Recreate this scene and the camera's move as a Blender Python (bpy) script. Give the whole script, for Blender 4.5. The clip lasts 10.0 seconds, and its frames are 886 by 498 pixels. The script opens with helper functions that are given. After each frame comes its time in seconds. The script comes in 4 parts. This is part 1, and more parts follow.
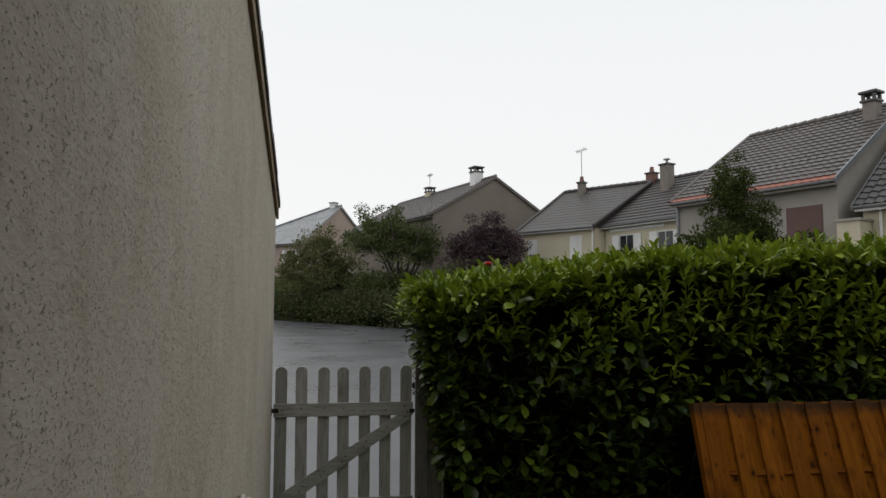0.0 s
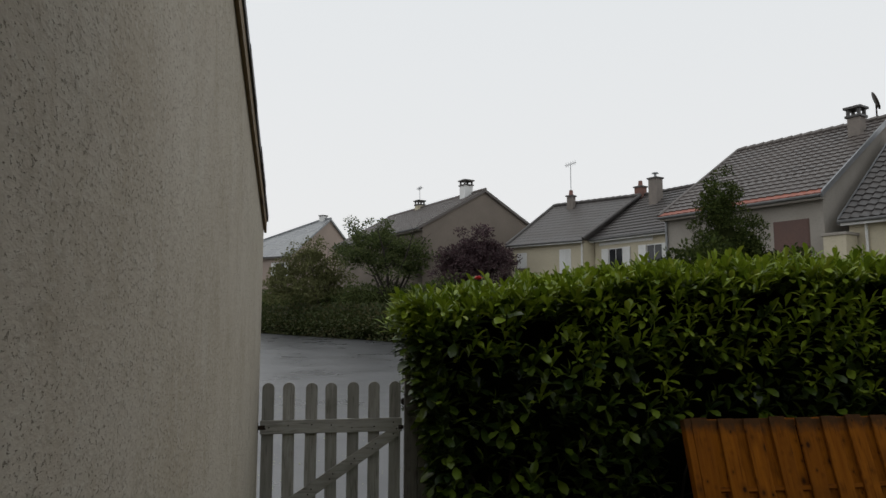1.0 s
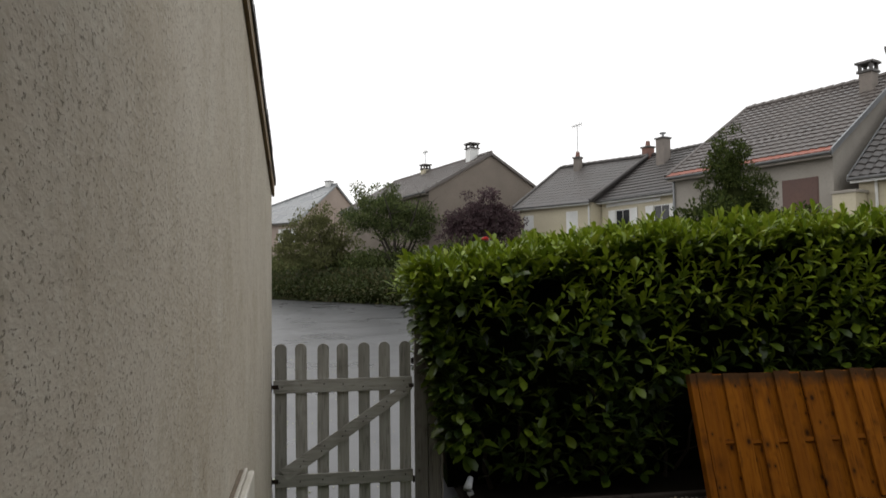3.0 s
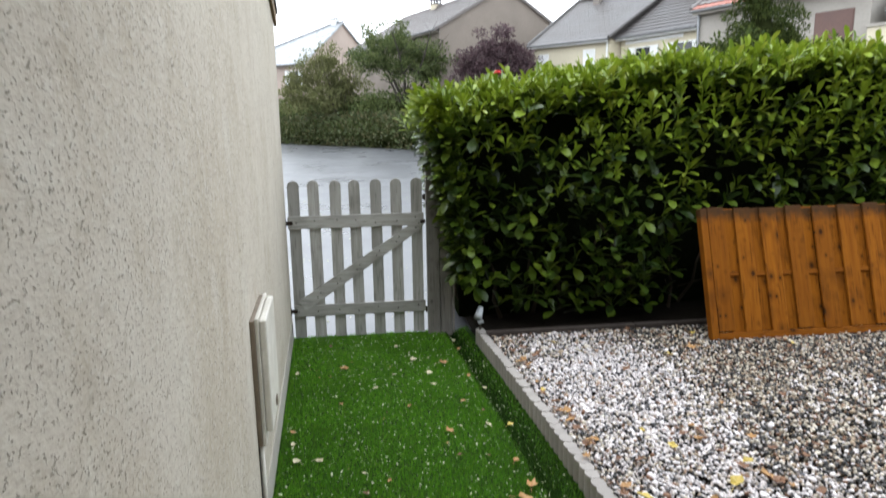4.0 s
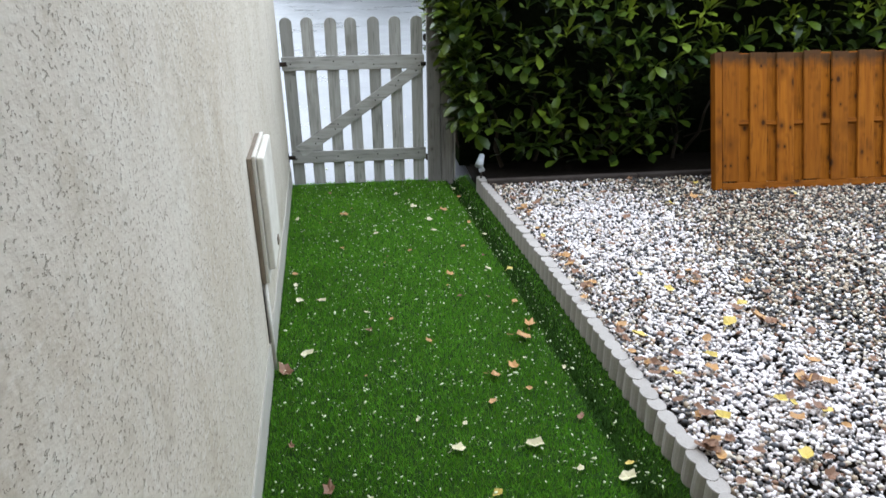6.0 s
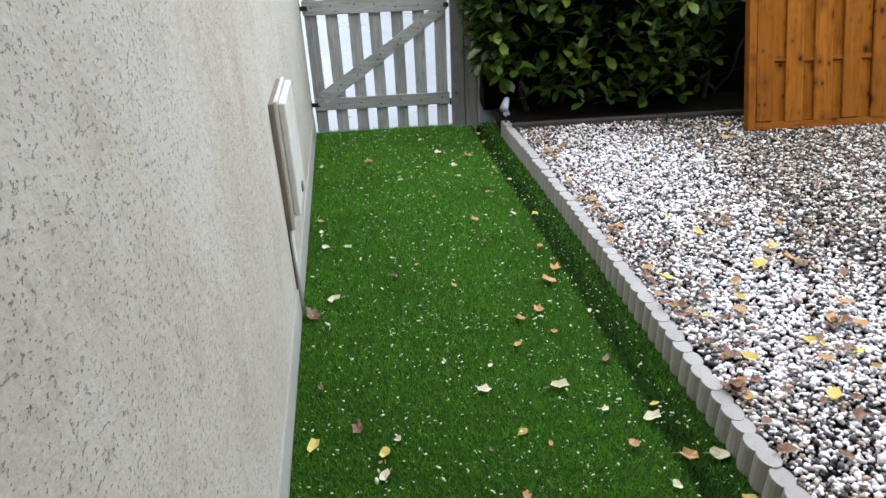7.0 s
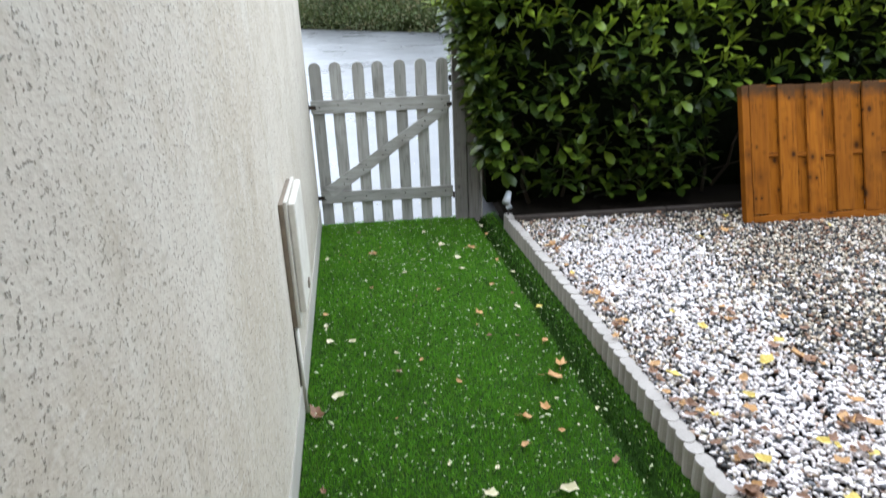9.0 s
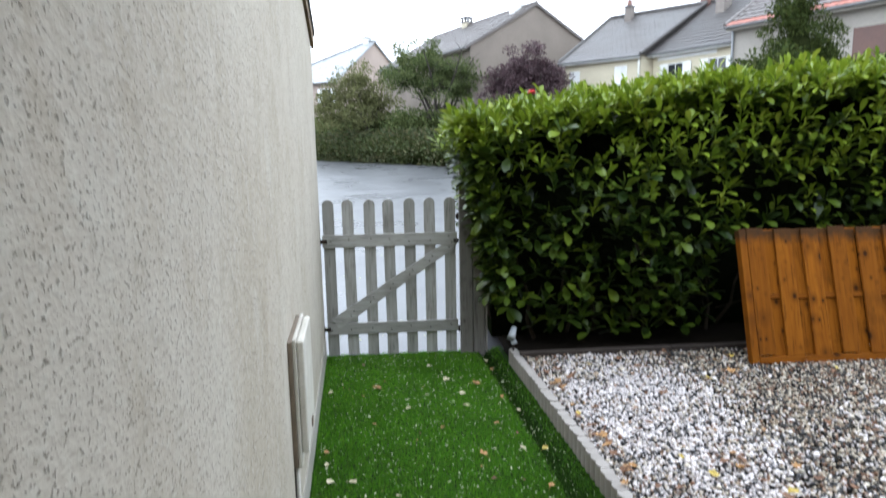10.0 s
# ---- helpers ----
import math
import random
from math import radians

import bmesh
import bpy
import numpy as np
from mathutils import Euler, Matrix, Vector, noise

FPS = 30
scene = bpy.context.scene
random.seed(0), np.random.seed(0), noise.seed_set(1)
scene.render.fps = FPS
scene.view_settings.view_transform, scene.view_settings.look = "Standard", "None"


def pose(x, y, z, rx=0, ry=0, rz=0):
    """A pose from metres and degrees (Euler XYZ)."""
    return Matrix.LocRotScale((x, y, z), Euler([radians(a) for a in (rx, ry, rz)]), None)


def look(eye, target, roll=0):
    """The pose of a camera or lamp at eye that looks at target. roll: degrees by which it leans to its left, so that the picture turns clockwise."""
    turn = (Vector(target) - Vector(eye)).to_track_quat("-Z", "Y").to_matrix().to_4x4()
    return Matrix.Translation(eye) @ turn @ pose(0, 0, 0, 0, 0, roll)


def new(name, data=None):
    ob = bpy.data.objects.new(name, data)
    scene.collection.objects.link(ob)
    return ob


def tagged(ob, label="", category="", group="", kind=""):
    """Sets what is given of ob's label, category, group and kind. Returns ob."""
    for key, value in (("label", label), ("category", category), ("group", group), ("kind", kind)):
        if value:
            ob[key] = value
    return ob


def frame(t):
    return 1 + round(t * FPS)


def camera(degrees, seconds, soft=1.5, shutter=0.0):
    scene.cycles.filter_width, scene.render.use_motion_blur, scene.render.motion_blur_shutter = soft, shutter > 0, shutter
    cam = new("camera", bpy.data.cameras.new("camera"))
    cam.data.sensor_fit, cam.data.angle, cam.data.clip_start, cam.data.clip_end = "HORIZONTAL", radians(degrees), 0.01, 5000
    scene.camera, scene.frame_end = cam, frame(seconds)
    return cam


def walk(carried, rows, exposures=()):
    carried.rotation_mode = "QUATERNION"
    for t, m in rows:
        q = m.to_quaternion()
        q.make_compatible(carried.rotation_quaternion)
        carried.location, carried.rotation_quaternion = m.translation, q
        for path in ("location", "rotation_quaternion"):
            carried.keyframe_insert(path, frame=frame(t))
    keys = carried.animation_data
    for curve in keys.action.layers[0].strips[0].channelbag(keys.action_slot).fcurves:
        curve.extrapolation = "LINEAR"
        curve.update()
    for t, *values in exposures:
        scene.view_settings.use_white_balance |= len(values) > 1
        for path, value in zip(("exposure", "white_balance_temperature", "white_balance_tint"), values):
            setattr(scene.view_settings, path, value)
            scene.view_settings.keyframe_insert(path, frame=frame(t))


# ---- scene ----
cam = camera(67.5, 10.0, shutter=0.4)
PATH = [
    (0, (0.2, -0.563, 1.523), (0.467, 1.413, 1.676), 0.1),
    (0.5, (0.2, -0.569, 1.524), (0.486, 1.403, 1.697), 0.1),
    (1, (0.205, -0.533, 1.534), (0.502, 1.435, 1.726), 0.1),
    (1.5, (0.207, -0.552, 1.529), (0.489, 1.419, 1.712), -0.3),
    (2, (0.212, -0.551, 1.529), (0.504, 1.42, 1.697), -0.4),
    (2.2, (0.205, -0.558, 1.527), (0.491, 1.413, 1.708), -0.7),
    (3.3, (0.196, -0.562, 1.498), (0.465, 1.419, 1.486), -0.6),
    (3.5, (0.195, -0.557, 1.487), (0.448, 1.424, 1.386), -0.7),
    (4, (0.203, -0.542, 1.452), (0.435, 1.408, 1.074), -1.0),
    (4.5, (0.191, -0.516, 1.431), (0.42, 1.402, 0.913), -0.9),
    (5, (0.19, -0.522, 1.42), (0.4, 1.374, 0.82), -0.7),
    (5.5, (0.194, -0.515, 1.405), (0.409, 1.35, 0.716), -0.6),
    (6, (0.191, -0.501, 1.383), (0.409, 1.323, 0.593), -0.4),
    (6.2, (0.199, -0.51, 1.385), (0.396, 1.3, 0.557), -0.8),
    (7.5, (0.198, -0.497, 1.359), (0.314, 1.261, 0.412), -2.5),
    (8, (0.2, -0.498, 1.368), (0.32, 1.265, 0.431), -3.1),
    (8.5, (0.196, -0.497, 1.372), (0.32, 1.282, 0.465), -2.7),
    (9, (0.188, -0.497, 1.413), (0.329, 1.373, 0.717), -2.2),
    (9.5, (0.18, -0.507, 1.419), (0.331, 1.411, 0.872), -2.0),
    (10, (0.178, -0.53, 1.473), (0.324, 1.438, 1.144), -1.1),
]
EXPOSURES = [
    (0, -0.42, 6850, 11), (1, -0.60, 6800, 11), (2.2, -0.63, 6800, 11), (3.3, 0.18, 7050, 13), (3.5, 0.32, 7050, 13), (3.9, 1.22, 6500, 11),
    (4.4, 1.88, 5950, 10), (5, 1.74, 5950, 10), (8.6, 1.84, 5950, 10), (9.2, 1.90, 5950, 10), (9.5, 1.88, 5950, 10), (10, 1.50, 5950, 10),
]
walk(cam, [(t, look(eye, target, roll)) for t, eye, target, roll in PATH], EXPOSURES)

# ---- light ----
world = bpy.data.worlds.new("rain_sky")
scene.world = world
world.use_nodes = True
wn, wl = world.node_tree.nodes, world.node_tree.links
sky = wn.new("ShaderNodeTexSky")
sky.sky_type = "NISHITA"
sky.sun_disc = False
sky.sun_elevation, sky.sun_rotation = radians(66), radians(-50)
sky.air_density, sky.dust_density = 1.0, 6.0
veil = wn.new("ShaderNodeMix")
veil.data_type = "RGBA"
veil.inputs[0].default_value = 0.93
up, height, cloud = wn.new("ShaderNodeTexCoord"), wn.new("ShaderNodeSeparateXYZ"), wn.new("ShaderNodeMix")
cloud.data_type = "RGBA"
cloud.inputs[6].default_value, cloud.inputs[7].default_value = (12.95, 13.45, 13.95, 1), (10.8, 12.0, 13.0, 1)
wl.new(up.outputs["Generated"], height.inputs[0])
wl.new(height.outputs[2], cloud.inputs[0])
wl.new(cloud.outputs[2], veil.inputs[7])
wl.new(sky.outputs[0], veil.inputs[6])
wl.new(veil.outputs[2], wn["Background"].inputs[0])
wn["Background"].inputs[1].default_value = 0.1
sun = new("sun", bpy.data.lights.new("sun", "SUN"))
sun.data.energy, sun.data.angle, sun.data.color = 0.5, radians(50), (1, 0.97, 0.93)
sun.matrix_world = look((-5, 5, 14), (0, 1, 0))


# ---- materials ----
def mix(nt, a, b, fac):
    n = nt.nodes.new("ShaderNodeMix")
    n.data_type = "RGBA"
    for socket, value in ((6, a), (7, b), (0, fac)):
        if isinstance(value, (tuple, float, int)):
            n.inputs[socket].default_value = (*value, 1) if isinstance(value, tuple) else value
        else:
            nt.links.new(value, n.inputs[socket])
    return n.outputs[2]


def ramp(nt, value, lo, hi, a=0.0, b=1.0):
    n = nt.nodes.new("ShaderNodeMapRange")
    nt.links.new(value, n.inputs[0])
    for i, v in enumerate((lo, hi, a, b)):
        n.inputs[i + 1].default_value = v
    return n.outputs[0]


def grain(nt, scale, detail=4.0, stretch=(1, 1, 1), kind="noise", rough=0.55, own=False):
    co = nt.nodes.new("ShaderNodeTexCoord")
    mp = nt.nodes.new("ShaderNodeMapping")
    mp.inputs[3].default_value = stretch
    nt.links.new(co.outputs["Object"], mp.inputs[0])
    if own:
        info, far = nt.nodes.new("ShaderNodeObjectInfo"), nt.nodes.new("ShaderNodeVectorMath")
        far.operation = "SCALE"
        far.inputs[0].default_value = (31, 17, 43)
        nt.links.new(info.outputs["Random"], far.inputs["Scale"])
        nt.links.new(far.outputs[0], mp.inputs[1])
    if kind == "voronoi":
        n = nt.nodes.new("ShaderNodeTexVoronoi")
        n.inputs["Scale"].default_value = scale
        nt.links.new(mp.outputs[0], n.inputs["Vector"])
        return n.outputs["Distance"]
    n = nt.nodes.new("ShaderNodeTexNoise")
    n.inputs["Scale"].default_value, n.inputs["Detail"].default_value = scale, detail
    n.inputs["Roughness"].default_value = rough
    nt.links.new(mp.outputs[0], n.inputs["Vector"])
    return n.outputs["Fac"]


def bump(nt, height, strength, distance, after=None):
    n = nt.nodes.new("ShaderNodeBump")
    n.inputs["Strength"].default_value, n.inputs["Distance"].default_value = strength, distance
    nt.links.new(height, n.inputs["Height"])
    if after is not None:
        nt.links.new(after, n.inputs["Normal"])
    return n.outputs[0]


def material(name, rough=0.8, metal=0.0, spec=0.5):
    m = bpy.data.materials.new(name)
    m.use_nodes = True
    b = m.node_tree.nodes["Principled BSDF"]
    b.inputs["Roughness"].default_value, b.inputs["Metallic"].default_value = rough, metal
    b.inputs["Specular IOR Level"].default_value = spec
    return m, m.node_tree, b


def plain(name, a, b, scale=8.0, rough=0.8, fine=60.0, relief=0.3, depth=0.004, stretch=(1, 1, 1), metal=0.0, vary=0.25, spec=0.5):
    """A surface of two tones at a coarse scale, with fine grain and relief, a little different from piece to piece."""
    m, nt, s = material(name, rough, metal, spec)
    coarse = ramp(nt, grain(nt, scale, 5, stretch), 0.3, 0.7)
    col = mix(nt, a, b, coarse)
    small = grain(nt, fine, 3, stretch)
    dark = tuple(c * 0.6 for c in a)
    col = mix(nt, col, dark, ramp(nt, small, 0.5, 0.8, 0, 0.5))
    if vary:
        info = nt.nodes.new("ShaderNodeObjectInfo")
        col = mix(nt, col, tuple(c * 0.55 for c in b), ramp(nt, info.outputs["Random"], 0, 1, 0, vary))
    nt.links.new(col, s.inputs["Base Color"])
    nt.links.new(bump(nt, small, relief, depth), s.inputs["Normal"])
    nt.links.new(ramp(nt, coarse, 0, 1, rough - 0.1, min(1, rough + 0.1)), s.inputs["Roughness"])
    return m


def island(name, tones, rough=0.6, spec=0.5, patch=0.0, patch_tone=None, through_light=0.0):
    """Each loose piece takes one of the tones by chance; a coarse patchiness can pull it to another tone."""
    m, nt, s = material(name, rough, spec=spec)
    geo = nt.nodes.new("ShaderNodeNewGeometry")
    r = nt.nodes.new("ShaderNodeValToRGB")
    r.color_ramp.interpolation = "CONSTANT"
    at = 0.0
    while len(r.color_ramp.elements) < len(tones):
        r.color_ramp.elements.new(0.5)
    for e, (share, tone) in zip(r.color_ramp.elements, tones):
        e.position, e.color = at, (*tone, 1)
        at += share
    nt.links.new(geo.outputs["Random Per Island"], r.inputs[0])
    col = r.outputs[0]
    if patch:
        col = mix(nt, col, patch_tone, ramp(nt, grain(nt, patch, 4), 0.45, 0.75, 0, 0.75))
    nt.links.new(col, s.inputs["Base Color"])
    if through_light:
        s.inputs["Subsurface Weight"].default_value = 0.0
        tr = nt.nodes.new("ShaderNodeBsdfTranslucent")
        nt.links.new(col, tr.inputs[0])
        ms = nt.nodes.new("ShaderNodeMixShader")
        ms.inputs[0].default_value = through_light
        nt.links.new(s.outputs[0], ms.inputs[1])
        nt.links.new(tr.outputs[0], ms.inputs[2])
        nt.links.new(ms.outputs[0], nt.nodes["Material Output"].inputs[0])
    return m


def render_coat():
    """Scratched cream wall render with sparse torn pits, proud grit, run-off streaks and broad stains."""
    m, nt, s = material("scratched_render", 0.9)
    col = mix(nt, (0.505, 0.450, 0.372), (0.438, 0.382, 0.300), ramp(nt, grain(nt, 2.2, 6, (1, 0.8, 0.5), rough=0.62), 0.36, 0.72))
    col = mix(nt, col, (0.320, 0.252, 0.168), ramp(nt, grain(nt, 1.6, 6, (1, 0.9, 0.7), rough=0.65), 0.45, 0.70, 0, 0.36))
    col = mix(nt, col, (0.300, 0.234, 0.152), ramp(nt, grain(nt, 9, 6, (1, 0.7, 0.34), rough=0.7), 0.50, 0.70, 0, 0.40))
    col = mix(nt, col, (0.55, 0.515, 0.44), ramp(nt, grain(nt, 6.5, 5, (1, 0.8, 0.34), rough=0.65), 0.54, 0.72, 0, 0.5))
    # rubbed grit, lighter and darker
    col = mix(nt, col, (0.54, 0.505, 0.43), ramp(nt, grain(nt, 80, 4, (1, 0.55, 0.9)), 0.52, 0.68, 0, 0.5))
    col = mix(nt, col, (0.26, 0.215, 0.160), ramp(nt, grain(nt, 40, 4, (1, 0.55, 0.8)), 0.56, 0.72, 0, 0.35))
    pits = ramp(nt, grain(nt, 205, 2, (1, 0.55, 0.78), rough=0.6), 0.618, 0.662)
    wear = ramp(nt, grain(nt, 4.0, 6, rough=0.75), 0.36, 0.56, 0.1, 1)
    both = nt.nodes.new("ShaderNodeMath")
    both.operation = "MULTIPLY"
    nt.links.new(pits, both.inputs[0])
    nt.links.new(wear, both.inputs[1])
    col = mix(nt, col, (0.17, 0.145, 0.115), ramp(nt, both.outputs[0], 0, 1, 0, 0.48))
    nt.links.new(col, s.inputs["Base Color"])
    deep = nt.nodes.new("ShaderNodeMath")
    deep.operation = "MULTIPLY"
    deep.inputs[1].default_value = -1
    nt.links.new(both.outputs[0], deep.inputs[0])
    n = bump(nt, grain(nt, 240, 2, (1, 0.55, 0.9)), 0.35, 0.003)
    n = bump(nt, grain(nt, 80, 4, (1, 0.55, 0.9)), 0.6, 0.005, n)
    n = bump(nt, grain(nt, 16, 4, (1, 0.6, 0.7)), 0.4, 0.010, n)
    n = bump(nt, deep.outputs[0], 1.0, 0.006, n)
    nt.links.new(n, s.inputs["Normal"])
    return m


def wet_asphalt():
    m, nt, s = material("wet_asphalt", 0.3, spec=0.5)
    col = mix(nt, (0.046, 0.047, 0.052), (0.070, 0.071, 0.078), ramp(nt, grain(nt, 90, 2), 0.4, 0.65))
    col = mix(nt, col, (0.062, 0.062, 0.067), ramp(nt, grain(nt, 0.35, 4), 0.45, 0.7, 0, 0.3))
    nt.links.new(col, s.inputs["Base Color"])
    nt.links.new(ramp(nt, grain(nt, 0.5, 5), 0.35, 0.65, 0.26, 0.36), s.inputs["Roughness"])
    n = bump(nt, grain(nt, 9, 3), 0.05, 0.01)
    nt.links.new(bump(nt, grain(nt, 60, 2), 0.18, 0.004, n), s.inputs["Normal"])
    return m


def board(name, a, b, knot, stretch, rough=0.65, knots=True, damp=None, spec=0.25):
    """Sawn wood with grain along one axis, knots and a tone of its own for each board."""
    m, nt, s = material(name, rough, spec=spec)
    info = nt.nodes.new("ShaderNodeObjectInfo")
    fibre = grain(nt, 14, 5, stretch, own=True)
    col = mix(nt, a, b, ramp(nt, fibre, 0.32, 0.68))
    col = mix(nt, col, tuple(c * 0.65 for c in a), ramp(nt, info.outputs["Random"], 0, 1, 0, 0.5))
    col = mix(nt, col, tuple(c * 0.45 for c in a), ramp(nt, grain(nt, 30, 3, stretch, own=True), 0.56, 0.70, 0, 0.7))
    if knots:
        flat = tuple(0.0 if i == 1 else (1.0 if c > 0.5 else 0.72) for i, c in enumerate(stretch))
        for scale, size in ((5.5, 0.13), (9.0, 0.15), (15.0, 0.12)):
            spot = grain(nt, scale, 1, flat, "voronoi", own=True)
            col = mix(nt, col, tuple((p + q) * 0.4 for p, q in zip(a, knot)), ramp(nt, spot, size * 0.8, size * 2.3, 0.6, 0))
            col = mix(nt, col, knot, ramp(nt, spot, size * 0.5, size, 1.0, 0))
    col = mix(nt, col, knot, ramp(nt, grain(nt, 4, 4, own=True), 0.56, 0.78, 0, 0.5))
    # damp, dirty top edge with the overhanging hedge's shade worked into its tone
    if damp is not None:
        co, xyz = nt.nodes.new("ShaderNodeTexCoord"), nt.nodes.new("ShaderNodeSeparateXYZ")
        nt.links.new(co.outputs["Object"], xyz.inputs[0])
        wob = nt.nodes.new("ShaderNodeMath")
        wob.operation = "MULTIPLY_ADD"
        wob.inputs[1].default_value = 0.12
        nt.links.new(grain(nt, 18, 4, own=True), wob.inputs[0])
        nt.links.new(xyz.outputs[2], wob.inputs[2])
        col = mix(nt, col, (0.035, 0.02, 0.01), ramp(nt, wob.outputs[0], damp, damp + 0.07, 0, 0.85))
    nt.links.new(col, s.inputs["Base Color"])
    nt.links.new(bump(nt, fibre, 0.35, 0.003), s.inputs["Normal"])
    return m


def leaf_tone(name, tones, rough, spec, through_light):
    return island(name, tones, rough, spec, through_light=through_light)


M_WALL = render_coat()
M_PLINTH = plain("smooth_plinth_render", (0.45, 0.42, 0.36), (0.36, 0.33, 0.28), 3, 0.9, 80, 0.3, 0.002)
M_ROAD = wet_asphalt()
M_GROUND = plain("damp_ground", (0.05, 0.06, 0.025), (0.09, 0.08, 0.045), 0.5, 0.9, 12, 0.5, 0.03)
# wet soil, taken near black so its colour also holds the shade over it
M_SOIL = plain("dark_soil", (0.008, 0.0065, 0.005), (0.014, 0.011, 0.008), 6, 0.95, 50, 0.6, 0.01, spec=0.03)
M_TURF = plain("turf_backing", (0.012, 0.034, 0.003), (0.018, 0.048, 0.004), 5, 0.9, 200, 0.6, 0.006, spec=0.1)
M_BLADE = island("plastic_grass", [(0.35, (0.108, 0.290, 0.014)), (0.3, (0.145, 0.355, 0.022)), (0.2, (0.070, 0.205, 0.011)), (0.15, (0.17, 0.30, 0.033))], 0.7, 0.08, 1.6, (0.060, 0.155, 0.008), 0.25)
# same plastic blades, darkened to carry the shade of the crease
M_BLADE_SHADE = island("shaded_plastic_grass", [(0.4, (0.014, 0.030, 0.004)), (0.35, (0.020, 0.044, 0.005)), (0.25, (0.009, 0.018, 0.004))], 0.8, 0.05)
M_KERB = plain("pale_concrete", (0.375, 0.340, 0.312), (0.275, 0.245, 0.222), 9, 0.85, 120, 0.4, 0.003)
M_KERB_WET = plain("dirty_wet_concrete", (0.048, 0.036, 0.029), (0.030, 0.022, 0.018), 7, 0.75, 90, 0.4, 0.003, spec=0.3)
M_PEBBLE = island("white_pebbles", [(0.70, (0.765, 0.705, 0.697)), (0.13, (0.53, 0.47, 0.44)), (0.04, (0.40, 0.27, 0.19)), (0.05, (0.10, 0.10, 0.11)), (0.07, (0.03, 0.03, 0.035))], 0.45)
M_PEBBLE_DARK = island("dark_pebbles", [(0.25, (0.58, 0.51, 0.41)), (0.14, (0.33, 0.25, 0.17)), (0.12, (0.20, 0.10, 0.055)), (0.20, (0.06, 0.055, 0.05)), (0.27, (0.022, 0.02, 0.02))], 0.5)
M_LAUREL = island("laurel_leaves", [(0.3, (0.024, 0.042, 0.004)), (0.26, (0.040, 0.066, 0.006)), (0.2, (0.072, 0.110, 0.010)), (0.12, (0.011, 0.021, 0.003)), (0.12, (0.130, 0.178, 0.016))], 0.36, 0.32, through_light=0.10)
# lighter for young growth, and for the stronger light high on the hedge
M_LAUREL_TOP = island("young_lit_laurel_leaves", [(0.4, (0.155, 0.212, 0.016)), (0.3, (0.205, 0.272, 0.022)), (0.2, (0.095, 0.145, 0.012)), (0.1, (0.225, 0.265, 0.030))], 0.36, 0.34, through_light=0.22)
M_HEDGE_SHADE = plain("hedge_inner_shade", (0.004, 0.006, 0.002), (0.006, 0.007, 0.004), 5, 1.0, 30, 0.8, 0.03, spec=0.0)
M_TWIG = plain("brown_twig", (0.045, 0.032, 0.020), (0.028, 0.021, 0.014), 12, 0.85, 80, 0.4, 0.003, spec=0.2)
M_BARK = plain("wet_bark", (0.05, 0.04, 0.03), (0.03, 0.025, 0.02), 6, 0.85, 40, 0.6, 0.01)
M_GATE = board("weathered_grey_wood", (0.29, 0.278, 0.25), (0.455, 0.44, 0.405), (0.085, 0.07, 0.055), (3, 3, 0.25), knots=False)
M_RAIL = board("weathered_grey_rail_wood", (0.29, 0.278, 0.25), (0.455, 0.44, 0.405), (0.085, 0.07, 0.055), (0.25, 3, 3), knots=False)
M_POST = board("dark_weathered_wood", (0.18, 0.165, 0.148), (0.26, 0.24, 0.215), (0.07, 0.06, 0.05), (3, 3, 0.25))
M_ORANGE = board("orange_stained_pine", (0.185, 0.055, 0.003), (0.280, 0.094, 0.006), (0.030, 0.010, 0.002), (3, 3, 0.22), 0.8, damp=0.785, spec=0.1)
M_ORANGE_RAIL = board("orange_stained_rail", (0.165, 0.048, 0.003), (0.235, 0.076, 0.005), (0.035, 0.011, 0.002), (0.22, 3, 3), 0.8, spec=0.1)
M_BLACK = plain("black_iron", (0.02, 0.02, 0.02), (0.05, 0.03, 0.02), 20, 0.55, 90, 0.3, 0.001, metal=0.6)
M_PVC = plain("dirty_white_plastic", (0.66, 0.62, 0.545), (0.50, 0.46, 0.39), 6, 0.55, 70, 0.15, 0.002)
M_LAMP_WHITE = plain("clean_white_plastic", (0.46, 0.48, 0.50), (0.36, 0.38, 0.40), 12, 0.25, 70, 0.05, 0.001)
M_PVC_EDGE = plain("stained_plastic_edge", (0.22, 0.165, 0.115), (0.13, 0.10, 0.07), 9, 0.7, 70, 0.3, 0.002)
M_SLATE = plain("dark_slate_edge", (0.05, 0.047, 0.045), (0.08, 0.07, 0.065), 5, 0.6, 50, 0.4, 0.004)
M_FASCIA = board("brown_verge_board", (0.20, 0.135, 0.07), (0.27, 0.19, 0.105), (0.08, 0.05, 0.03), (3, 0.3, 3), 0.7)
M_HAIL = plain("pale_flecks", (0.70, 0.74, 0.48), (0.50, 0.52, 0.30), 20, 0.5, 60, 0.1, 0.001)


# ---- building helpers ----
def part(name, bm, mat, parent=None, label="", smooth=False):
    """Link a bmesh as one mesh object, under a thing or a part when one is given."""
    me = bpy.data.meshes.new(name)
    bmesh.ops.recalc_face_normals(bm, faces=bm.faces)
    bm.to_mesh(me)
    bm.free()
    me.materials.append(mat)
    if smooth:
        me.shade_smooth()
    ob = new(name, me)
    ob.parent = parent
    if label:
        ob["label"] = label
    return ob


def shared(name, me, parent, m):
    """One more piece on an existing mesh."""
    ob = new(name, me)
    ob.parent = parent
    ob.matrix_basis = m
    return ob


